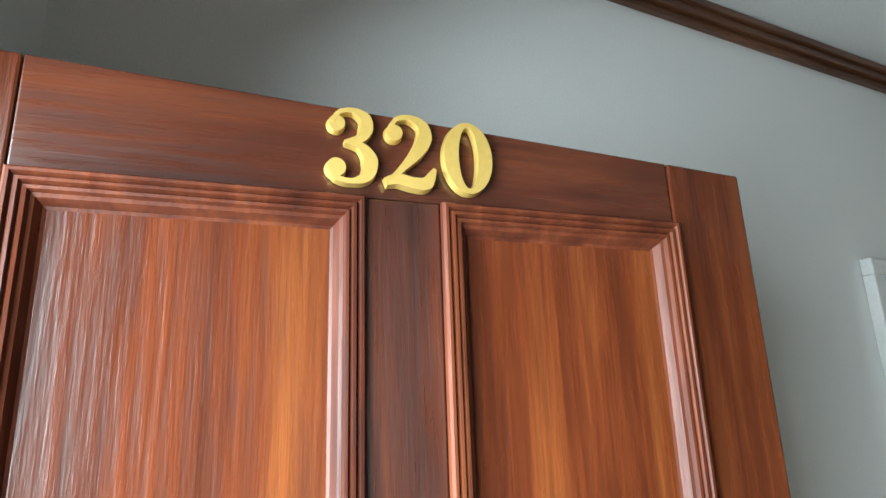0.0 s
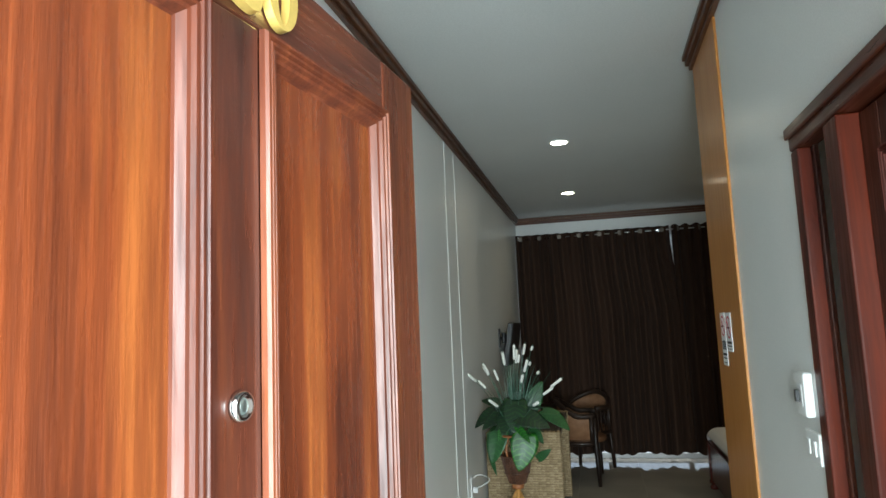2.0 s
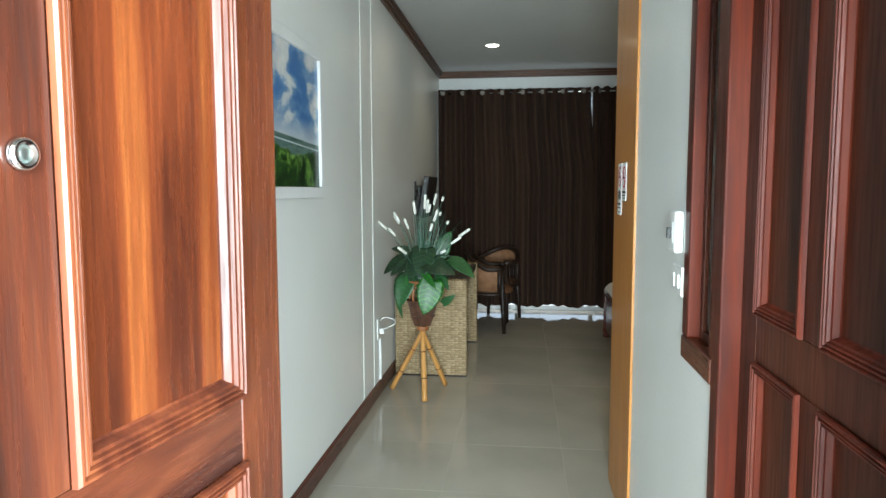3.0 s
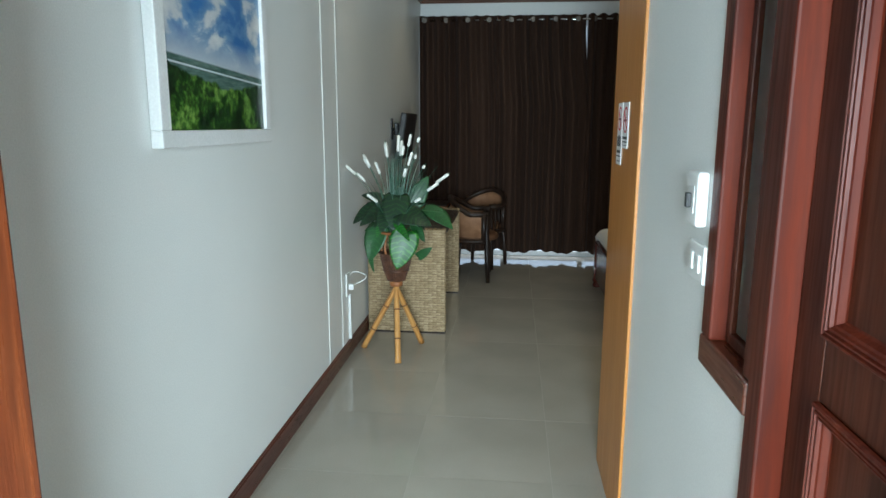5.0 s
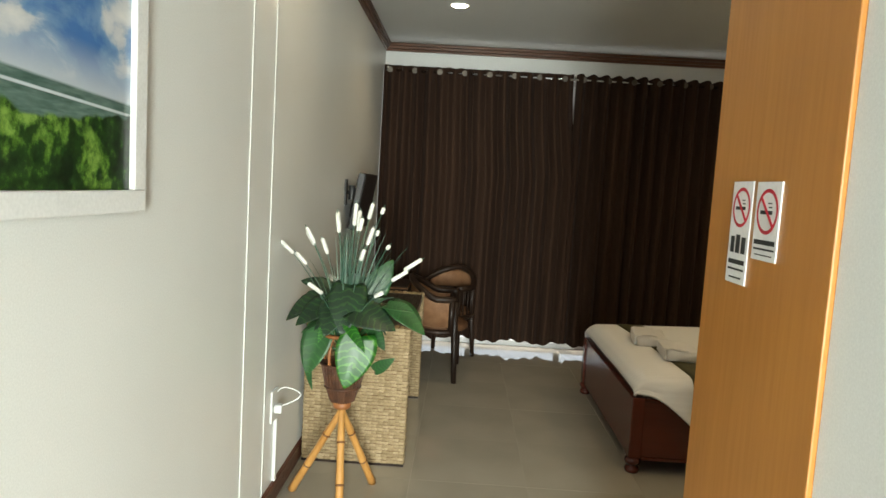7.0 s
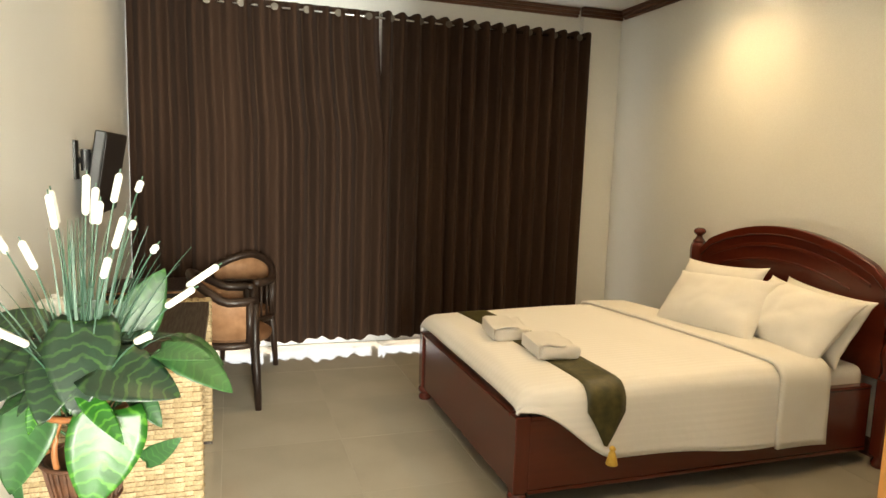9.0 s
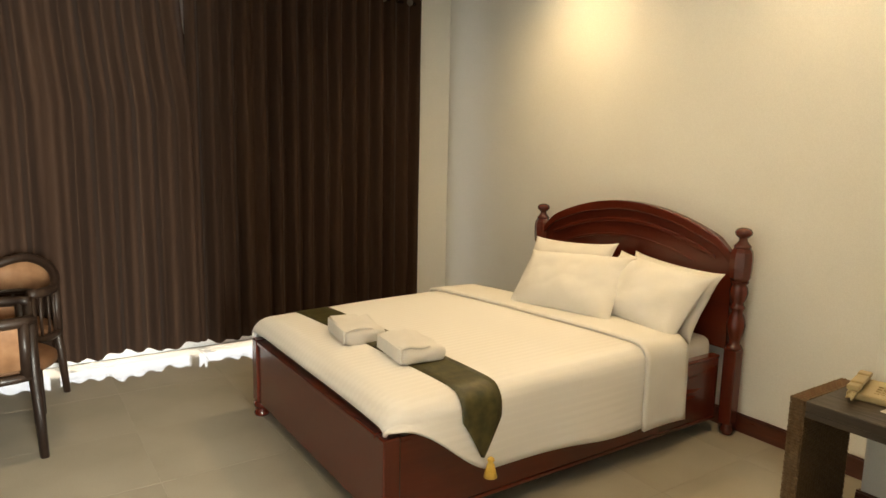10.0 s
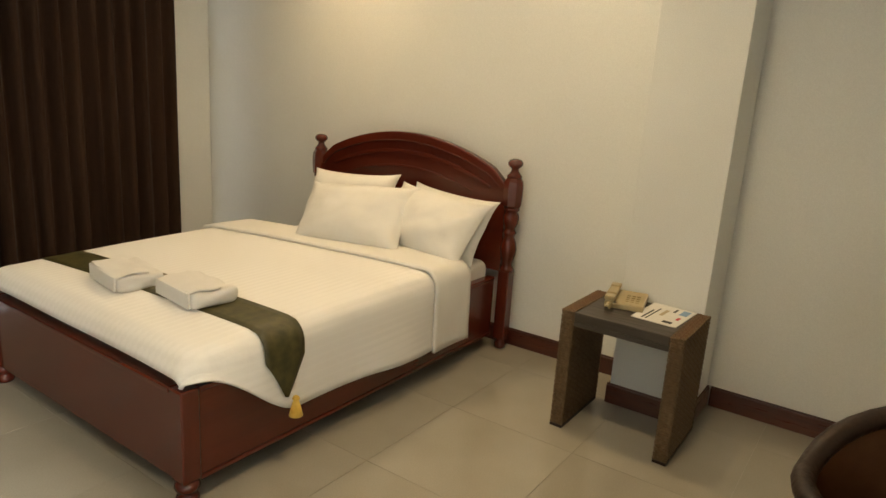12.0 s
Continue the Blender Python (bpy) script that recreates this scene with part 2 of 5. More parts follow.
def weave_material():
    m, n, l, b = material("seagrass_cord", 0.65, 0, 0.3)
    geo = n.new("ShaderNodeNewGeometry")
    r = ramp(n, [(0.0, (0.28, 0.20, 0.105)), (0.5, (0.35, 0.255, 0.14)), (1.0, (0.42, 0.315, 0.185))])
    l.new(geo.outputs["Random Per Island"], r.inputs[0])
    nz = noise_tex(n, l, 160, 3)
    r2 = ramp(n, [(0.3, (0.6, 0.6, 0.6)), (0.65, (1, 1, 1))])
    l.new(nz.outputs[0], r2.inputs[0])
    l.new(mixed(n, l, r.outputs[0], r2.outputs[0], 0.8), b.inputs["Base Color"])
    bump(n, l, b, nz.outputs[0], 0.4, 0.002)
    return m


def glass_material(name, tint, rough=0.0):
    m, n, l, b = material(name, rough)
    b.inputs["Base Color"].default_value = (*tint, 1)
    b.inputs["Transmission Weight"].default_value = 1.0
    b.inputs["IOR"].default_value = 1.45
    return m


def glow(name, color, strength):
    m, n, l, b = material(name, 0.4)
    b.inputs["Base Color"].default_value = (0.8, 0.8, 0.8, 1)
    b.inputs["Emission Color"].default_value = (*color, 1)
    b.inputs["Emission Strength"].default_value = strength
    return m


M["tile"], M["curtain"], M["weave"] = tile_material(), curtain_material(), weave_material()
M["leaf_dark"] = leaf_material("dark_striped_leaf", (0.006, 0.026, 0.011), (0.024, 0.070, 0.016))
M["leaf_bright"] = leaf_material("bright_striped_leaf", (0.012, 0.095, 0.010), (0.06, 0.21, 0.022))
M["leaf_mid"] = leaf_material("mid_green_leaf", (0.02, 0.085, 0.022), (0.035, 0.12, 0.03))
M["stem"] = mottled("grey_green_stem", (0.03, 0.085, 0.055), (0.06, 0.13, 0.085), 0.5, 12, 90)
M["glass"] = glass_material("clear_glass", (1, 1, 1))
M["frosted"] = glass_material("grey_green_frosted_glass", (0.62, 0.72, 0.66), 0.35)
M["bulb"] = glow("lit_lamp_lens", (1.0, 0.86, 0.6), 90)

# ---- mesh helpers ----


def link(name, bm, mat, parent=None, label="", smooth=False, bevel=0.0, seg=2, loc=None):
    bmesh.ops.recalc_face_normals(bm, faces=bm.faces)
    me = bpy.data.meshes.new(name)
    bm.to_mesh(me)
    bm.free()
    if smooth:
        for p in me.polygons:
            p.use_smooth = True
    me.materials.append(M[mat] if isinstance(mat, str) else mat)
    ob = new(name, me)
    if bevel:
        mod = ob.modifiers.new("bevel", "BEVEL")
        mod.width, mod.segments, mod.limit_method, mod.angle_limit = bevel, seg, "ANGLE", radians(40)
    if parent:
        ob.parent = parent
    if loc:
        ob.location = loc
    if label:
        tagged(ob, label)
    return ob


def part(name, bm, mat, parent, label="", smooth=False, bevel=0.0, seg=2):
    return link(name, bm, mat, parent, label, smooth, bevel, seg)


def thing(name, label, category, loc=(0, 0, 0), rz=0, group="", kind=""):
    e = new(name)
    e.matrix_world = pose(*loc, 0, 0, rz)
    e.empty_display_size = 0.1
    return tagged(e, label, category, group, kind)


def add_box(bm, x0, x1, y0, y1, z0, z1):
    v = [bm.verts.new(p) for p in ((x0, y0, z0), (x1, y0, z0), (x1, y1, z0), (x0, y1, z0), (x0, y0, z1), (x1, y0, z1), (x1, y1, z1), (x0, y1, z1))]
    for f in ((0, 3, 2, 1), (4, 5, 6, 7), (0, 1, 5, 4), (1, 2, 6, 5), (2, 3, 7, 6), (3, 0, 4, 7)):
        bm.faces.new([v[i] for i in f])
    return v


def box(*b):
    bm = bmesh.new()
    add_box(bm, *b)
    return bm


def add_lathe(bm, rings, n=20, origin=(0, 0, 0), m=None):
    """Turned shape: rings of (radius, z), closed at both ends."""
    loops = []
    for r, z in rings:
        ring = []
        for i in range(n):
            a = 2 * math.pi * i / n
            p = Vector((r * math.cos(a), r * math.sin(a), z))
            p = m @ p if m else p
            ring.append(bm.verts.new(p + Vector(origin)))
        loops.append(ring)
    for a, b in zip(loops, loops[1:]):
        for i in range(n):
            bm.faces.new((a[i], a[(i + 1) % n], b[(i + 1) % n], b[i]))
    bm.faces.new(loops[0][::-1])
    bm.faces.new(loops[-1])
    return bm


def add_tube(bm, pts, radius, n=8, taper=None):
    """A round rod along points; taper gives the radius at each."""
    loops = []
    pts = [Vector(p) for p in pts]
    for i, p in enumerate(pts):
        d = (pts[min(i + 1, len(pts) - 1)] - pts[max(i - 1, 0)]).normalized()
        side = d.cross(Vector((0, 0, 1)) if abs(d.z) < 0.95 else Vector((1, 0, 0))).normalized()
        up = side.cross(d)
        r = taper[i] if taper else radius
        loops.append([bm.verts.new(p + r * (math.cos(2 * math.pi * k / n) * side + math.sin(2 * math.pi * k / n) * up)) for k in range(n)])
    for a, b in zip(loops, loops[1:]):
        for i in range(n):
            bm.faces.new((a[i], a[(i + 1) % n], b[(i + 1) % n], b[i]))
    bm.faces.new(loops[0][::-1])
    bm.faces.new(loops[-1])
    return bm


def tube(pts, radius, n=8, taper=None):
    return add_tube(bmesh.new(), pts, radius, n, taper)


def lathe(rings, n=20, origin=(0, 0, 0), m=None):
    return add_lathe(bmesh.new(), rings, n, origin, m)


def bezier(a, b, c, n=10):
    a, b, c = Vector(a), Vector(b), Vector(c)
    return [(1 - t) ** 2 * a + 2 * t * (1 - t) * b + t * t * c for t in (i / n for i in range(n + 1))]


def structure(name, bm, mat, label, category, bevel=0.0):
    return tagged(link(name, bm, mat, None, "", False, bevel), label, category, "", "structure")


# ---- the large structure ----
BACK, RIGHT, PART_X = 8.22, 3.98, 1.472
bm = bmesh.new()
add_box(bm, -0.12, 0.0, 0.30, BACK + 0.2, 0, 3.05)
structure("wall_west", bm, "wall", "white satin-painted plaster wall of the corridor and room", "wall")

bm = bmesh.new()
for b in ((PART_X, 1.6, 1.80, 2.09, 0, 0.995), (PART_X, 1.6, 0.301, 0.88, 0, 3.05), (PART_X, 1.6, 0.88, 2.09, 2.08, 3.05), (PART_X, 1.6, 2.09, 2.92, 0, 3.05)):
    add_box(bm, *b)
structure("wall_corridor", bm, "wall", "white satin-painted partition wall beside the bathroom door", "wall")
structure("wall_bathroom_back", box(1.6, RIGHT, 2.80, 2.92, 0, 3.05), "wall", "white painted wall closing the bathroom", "wall")
bm = bmesh.new()
add_box(bm, RIGHT, RIGHT + 0.15, 0.301, BACK + 0.2, 0, 3.05)
structure("wall_east", bm, "wall", "white painted bedroom wall behind the bed", "wall")
structure("column", box(3.655, RIGHT, 4.17, 4.555, 0, 2.877), "wall", "white painted square column against the bedroom wall", "column", 0.004)
structure("corner_pier", box(3.60, RIGHT, 8.165, BACK, 0, 2.877), "wall", "white painted pier in the corner beside the curtain", "column", 0.004)
bm = bmesh.new()
for b in ((0.0, 3.74, BACK, BACK + 0.2, 2.62, 3.05), (3.66, RIGHT, BACK, BACK + 0.2, 0, 3.05), (0.0, 0.03, BACK, BACK + 0.2, 0, 2.62)):
    add_box(bm, *b)
structure("wall_north", bm, "wall", "white painted window wall above the curtains", "wall")
bm = bmesh.new()
for b in ((-3.0, 0.45, 0.12, 0.30, -0.2, 3.05), (1.452, 5.5, 0.12, 0.30, -0.2, 3.05), (0.45, 1.452, 0.12, 0.30, 2.06, 3.05)):
    add_box(bm, *b)
structure("wall_south", bm, "wall", "white painted entrance wall with the room's doorway", "wall")
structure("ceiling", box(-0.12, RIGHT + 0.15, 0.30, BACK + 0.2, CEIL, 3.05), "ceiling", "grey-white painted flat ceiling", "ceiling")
structure("gallery_ceiling", box(-3, 5.5, -2.2, 0.12, 2.75, 2.9), "ceiling", "painted concrete ceiling of the outer gallery", "ceiling")
structure("gallery_floor", box(-3, 5.5, -2.2, 0.12, -0.2, -0.012), "concrete", "worn concrete floor of the outer gallery", "floor")
structure("ground", box(-150, 150, -150, 150, -4.2, -4.0), "concrete", "pale paved ground outside the building", "ground")
structure("balcony_floor", box(-0.5, 4.5, BACK + 0.2, BACK + 2.2, -0.2, -0.03), "concrete", "sunlit concrete balcony floor behind the curtains", "floor")

# ---- trim ----


def stepped(name, along, wall, out, a, b, z_steps, mat, label, category):
    """A moulding of several steps: z_steps holds (z0, z1, depth)."""
    bm = bmesh.new()
    for z0, z1, d in z_steps:
        lo, hi = sorted((wall, wall + out * d))
        add_box(bm, *((lo, hi, a, b) if along == "y" else (a, b, lo, hi)), z0, z1)
    return structure(name, bm, mat, label, category, 0.004)


CROWN = ((2.852, 2.878, 0.052), (2.824, 2.8517, 0.040), (2.802, 2.8237, 0.024))
LC, LS = "dark brown wooden ceiling moulding", "dark red-brown wooden skirting board"
stepped("trim", "y", 0.0, 1, 0.305, 8.14, CROWN, "trim_y", LC, "moulding")
stepped("trim", "y", PART_X, -1, 0.305, 3.53, CROWN, "trim_y", LC, "moulding")
stepped("trim", "y", RIGHT, -1, 4.62, 8.10, CROWN, "trim_y", LC, "moulding")
stepped("trim", "x", BACK, -1, 0.0, 3.57, CROWN, "trim_x", LC, "moulding")
stepped("trim", "x", 8.165, -1, 3.57, RIGHT, CROWN, "trim_x", LC, "moulding")
SK = ((0.0, 0.094, 0.014), (0.0943, 0.104, 0.010))
stepped("baseboard", "y", 0.0, 1, 0.305, 8.19, SK, "skirt", LS, "skirting")
stepped("baseboard", "y", RIGHT, -1, 4.575, 8.15, SK, "skirt", LS, "skirting")
stepped("baseboard", "y", 3.655, -1, 4.157, 4.569, SK, "skirt", LS, "skirting")
stepped("baseboard", "x", 4.555, 1, 3.657, RIGHT, SK, "trim_x", LS, "skirting")
stepped("baseboard", "x", 4.17, -1, 3.657, RIGHT, SK, "trim_x", LS, "skirting")
stepped("baseboard", "y", RIGHT, -1, 2.96, 4.15, SK, "skirt", LS, "skirting")

# wooden end board of the partition, floor to ceiling
pan = thing("partition_board", "smooth orange-brown wooden board closing the partition end", "panel", (0, 0, 0), kind="structure")
part("board", box(1.462, 1.53, 2.922, 3.50, 0, 2.801), "orange", pan, bevel=0.003)

# ---- doors ----
PROFILE = ((0, 0.0), (0.0005, -0.007), (0.003, -0.0105), (0.006, -0.0105), (0.0085, -0.0055), (0.0105, -0.0095), (0.0135, -0.0095), (0.0155, -0.0045), (0.0175, -0.0075), (0.0205, -0.0070), (0.0225, -0.002), (0.026, -0.0005), (0.031, 0.0085), (0.034, 0.010))


def moulding(u0, u1, z0, z1):
    """Mitred bead round a door panel; y is depth, minus is proud."""
    bm, loops = bmesh.new(), []
    for i, d in PROFILE:
        loops.append([bm.verts.new((u, d, z)) for u, z in ((u0 + i, z0 + i), (u1 - i, z0 + i), (u1 - i, z1 - i), (u0 + i, z1 - i))])
    for a, b in zip(loops, loops[1:]):
        for k in range(4):
            bm.faces.new((a[k], a[(k + 1) % 4], b[(k + 1) % 4], b[k]))
    back = [bm.verts.new((v.co.x, 0.02, v.co.z)) for v in loops[-1]]
    for k in range(4):
        bm.faces.new((loops[-1][k], loops[-1][(k + 1) % 4], back[(k + 1) % 4], back[k]))
    return bm


def door_leaf(door, left, right, a, b, top, rows, stile, rail, field, bead, thick=0.042, slant=0.0, mid=""):
    """Panelled leaf: a and b are the two panel columns (u0, u1), rows the panel heights (z0, z1) from the top down; the top edge falls by slant per metre."""

    def planed(bm):
        for v in bm.verts:
            if v.co.z > top - 0.001:
                v.co.z -= slant * (v.co.x - 0.4)
        return bm

    for u0, u1 in ((left, a[0]), (b[1], right)):
        part("stile", planed(box(u0, u1 - 0.0008, 0, thick, 0.008, top)), stile, door, bevel=0.003)
    edges = [top] + [z for r in rows for z in (r[1], r[0])] + [0.008]
    for k in range(0, len(edges), 2):
        part("rail", planed(box(a[0], b[1] - 0.0016, 0.0012, thick - 0.001, edges[k + 1], edges[k])), rail, door, bevel=0.002)
    for z0, z1 in rows:
        part("mullion", box(a[1], b[0], 0.0006, thick - 0.002, z0 + 0.0006, z1 - 0.0006), mid or stile, door, bevel=0.002)
        for u0, u1 in (a, b):
            p = part("panel", box(u0 + 0.002, u1 - 0.002, 0.0101, 0.03, z0 + 0.002, z1 - 0.002), field, door)
            part("bead", moulding(u0, u1, z0, z1), bead, p)


def knob(door, u, z, mat="chrome"):
    rx = Matrix.Rotation(radians(90), 3, "X")
    k = part("door_handle", lathe([(0.001, 0), (0.031, 0.001), (0.031, 0.006), (0.024, 0.011), (0.012, 0.014), (0.011, 0.034), (0.018, 0.039), (0.027, 0.047), (0.029, 0.058), (0.024, 0.067), (0.012, 0.071), (0.001, 0.0715)], 24, (u, 0, z), rx), mat, door, "round polished metal door knob", True)
    part("keyhole", lathe([(0.001, 0.070), (0.006, 0.0716), (0.006, 0.073), (0.001, 0.0735)], 12, (u, 0, z), rx), "black", k)


def ribbon(bm, pts, widths, y0, y1, n=7):
    """A flat stroke of changing width through the points, raised from y0 to y1."""
    P = [Vector(p) for p in pts]
    cs, ws = [], []
    for i in range(len(P) - 1):
        p0, p1, p2, p3 = P[max(i - 1, 0)], P[i], P[i + 1], P[min(i + 2, len(P) - 1)]
        for k in range(n):
            t = k / n
            cs.append(0.5 * (2 * p1 + (p2 - p0) * t + (2 * p0 - 5 * p1 + 4 * p2 - p3) * t * t + (3 * p1 - p0 - 3 * p2 + p3) * t ** 3))
            ws.append(widths[i] * (1 - t) + widths[i + 1] * t)
    cs.append(P[-1])
    ws.append(widths[-1])
    rows = []
    for i, c in enumerate(cs):
        d = (cs[min(i + 1, len(cs) - 1)] - cs[max(i - 1, 0)]).normalized()
        nrm = Vector((-d.y, d.x)) * ws[i] / 2
        rows.append([bm.verts.new((c.x + s * nrm.x, y, c.y + s * nrm.y)) for s, y in ((-1, y0), (-0.82, y1), (0.82, y1), (1, y0))])
    for r, q in zip(rows, rows[1:]):
        for k in range(3):
            bm.faces.new((r[k], r[k + 1], q[k + 1], q[k]))
    bm.faces.new(rows[0])
    bm.faces.new(rows[-1][::-1])


def dot(bm, c, r, y0, y1, n=18):
    lo = [bm.verts.new((c[0] + r * math.cos(2 * math.pi * i / n), y0, c[1] + r * math.sin(2 * math.pi * i / n))) for i in range(n)]
    hi = [bm.verts.new((c[0] + 0.85 * r * math.cos(2 * math.pi * i / n), y1, c[1] + 0.85 * r * math.sin(2 * math.pi * i / n))) for i in range(n)]
    for i in range(n):
        bm.faces.new((lo[i], lo[(i + 1) % n], hi[(i + 1) % n], hi[i]))
    bm.faces.new(hi)


def ring_shape(bm, rx, ry, ix, iy, y0, y1, centre, n=40):
    loops = []
    for ax, ay, y in ((rx, ry, y0), (rx * 0.95, ry * 0.97, y1), (ix * 1.12, iy * 1.02, y1), (ix, iy, y0)):
        loops.append([bm.verts.new((centre[0] + ax * math.cos(2 * math.pi * i / n), y, centre[1] + ay * math.sin(2 * math.pi * i / n))) for i in range(n)])
    for a, b in zip(loops, loops[1:]):
        for i in range(n):
            bm.faces.new((a[i], a[(i + 1) % n], b[(i + 1) % n], b[i]))


def digit(d):
    """A bold serif figure in a box 0.72 wide and 1 high; y runs to the front at -0.13."""
    bm, Y = bmesh.new(), (0.0, -0.13)
    if d == 0:
        ring_shape(bm, 0.35, 0.5, 0.12, 0.41, *Y, (0.36, 0.5))
    if d == 2:
        ribbon(bm, [(0.10, 0.76), (0.18, 0.91), (0.36, 0.955), (0.53, 0.87), (0.56, 0.7), (0.46, 0.5), (0.28, 0.29), (0.07, 0.06)], [0.07, 0.07, 0.09, 0.17, 0.22, 0.18, 0.11, 0.07], *Y)
        dot(bm, (0.16, 0.735), 0.125, 0, -0.125)
        ribbon(bm, [(0.04, 0.07), (0.2, 0.12), (0.42, 0.085), (0.58, 0.11), (0.68, 0.3)], [0.12, 0.17, 0.18, 0.2, 0.05], 0, -0.135)
    if d == 3:
        ribbon(bm, [(0.10, 0.79), (0.19, 0.92), (0.36, 0.96), (0.51, 0.88), (0.53, 0.74), (0.45, 0.6), (0.26, 0.535)], [0.07, 0.07, 0.08, 0.17, 0.2, 0.14, 0.05], *Y)
        dot(bm, (0.16, 0.775), 0.12, 0, -0.125)
        ribbon(bm, [(0.26, 0.54), (0.46, 0.5), (0.58, 0.33), (0.54, 0.13), (0.36, 0.04), (0.17, 0.07), (0.08, 0.19)], [0.05, 0.12, 0.22, 0.18, 0.08, 0.08, 0.08], 0, -0.135)
        dot(bm, (0.16, 0.2), 0.135, 0, -0.14)
    return bm


DOOR_A, DOOR_B = (0.012, 0.331), (0.412, 0.712)
entry = thing("door_1", "open glossy red-brown panelled wooden entrance door", "door", (0.529, 0.344, 0.0), 82, kind="structure")
door_leaf(entry, -0.085, 0.821, DOOR_A, DOOR_B, 1.983, [(1.178, 1.889), (0.2, 1.085)], "door_stile", "door_h", "door_v", "bead", slant=0.0495, mid="door_mull")
knob(entry, 0.775, 0.958)
rx90 = Matrix.Rotation(radians(90), 3, "X")
ph = part("peephole", lathe([(0.001, 0), (0.0155, 0.0005), (0.0155, 0.004), (0.0135, 0.008), (0.010, 0.0085), (0.0085, 0.0055), (0.001, 0.0055)], 24, (0.376, 0, 1.498), rx90), "chrome", entry, "round metal door viewer", True)
part("viewer_lens", lathe([(0.001, 0.005), (0.0080, 0.0056), (0.005, 0.0072), (0.001, 0.008)], 16, (0.376, 0, 1.498), rx90), "frosted", ph, "glass lens", True)
for d, u in ((3, 0.286), (2, 0.347), (0, 0.413)):
    bm = digit(d)
    bmesh.ops.transform(bm, matrix=Matrix.Translation((u, -0.0003, 1.898)) @ Matrix.Diagonal((0.084, 0.078, 0.086, 1)), verts=bm.verts)
    part("door_number", bm, "brass", entry, "raised brass figure %d" % d)

# entrance door frame
fr = thing("door_frame", "orange-brown wooden frame of the entrance doorway", "door frame", kind="structure")
part("jamb", box(1.410, 1.4515, 0.11, 0.306, 0, 2.058), "jamb", fr, bevel=0.004)
part("jamb", box(0.4505, 0.506, 0.11, 0.252, 0, 2.058), "jamb", fr, bevel=0.004)
part("lintel", box(0.5065, 1.4095, 0.11, 0.298, 2.01, 2.058), "jamb", fr, bevel=0.004)

# bathroom door, its frame and the narrow side light
bd = thing("door_2", "closed dark red-brown panelled bathroom door", "door", (1.512, 1.733, 0.0), -90, kind="structure")
door_leaf(bd, 0.0, 0.746, (0.095, 0.330), (0.412, 0.650), 2.0, [(1.2, 1.9), (0.2, 1.1)], "dark_v", "dark_v", "dark_v", "red_v", 0.035)
knob(bd, 0.688, 1.0)
bf = thing("door_frame", "dark red varnished wooden bathroom door frame with side light", "door frame", kind="structure")
part("jamb", box(1.466, 1.598, 1.735, 1.798, 0, 2.005), "red_v", bf, bevel=0.005)
# near jamb: daylight falling on it is put into its lighter orange colour
part("jamb", box(1.466, 1.598, 0.88, 0.986, 0, 2.005), "jamb", bf, bevel=0.005)
part("lintel", box(1.463, 1.598, 0.88, 2.088, 2.006, 2.078), "dark_y", bf, bevel=0.006)
part("lintel_bead", box(1.452, 1.4625, 0.88, 2.086, 2.04, 2.07), "dark_y", bf, bevel=0.004)
part("side_light_jamb", box(1.466, 1.598, 2.028, 2.088, 1.062, 2.005), "red_v", bf, bevel=0.005)
part("side_light_jamb", box(1.470, 1.598, 1.799, 1.835, 1.062, 2.005), "red_v", bf, bevel=0.004)
part("side_light_sill", box(1.463, 1.598, 1.799, 2.088, 0.997, 1.0615), "dark_y", bf, bevel=0.006)
for b in ((1.498, 1.53, 2.003, 2.0275, 1.0625, 2.005), (1.498, 1.53, 1.8355, 1.860, 1.0625, 2.005), (1.4985, 1.5295, 1.8605, 2.0025, 1.0625, 1.088)):
    part("glazing_bead", box(*b), "dark_v", bf, bevel=0.004)
part("pane", box(1.511, 1.517, 1.8605, 2.0025, 1.0885, 2.004), "frosted", bf, "frosted grey-green glass pane")

# ---- window wall ----
win = thing("window_1", "white aluminium sliding glass doors behind closed curtains", "window", kind="structure")
part("window_frame", box(0.032, 3.655, 8.26, 8.34, 0.0, 0.055), "alu", win, bevel=0.004)
part("window_frame", box(0.032, 3.655, 8.26, 8.34, 2.56, 2.618), "alu", win, bevel=0.004)
for x in (0.032, 0.93, 1.82, 2.72, 3.597):
    part("window_frame", box(x, x + 0.055, 8.262, 8.338, 0.056, 2.559), "alu", win, bevel=0.004)
for x in (0.088, 0.986, 1.876, 2.776):
    p = part("pane", box(x, x + 0.82, 8.297, 8.303, 0.056, 2.559), "glass", win, "clear window glass")
    p.visible_shadow = False

# ---- curtains ----


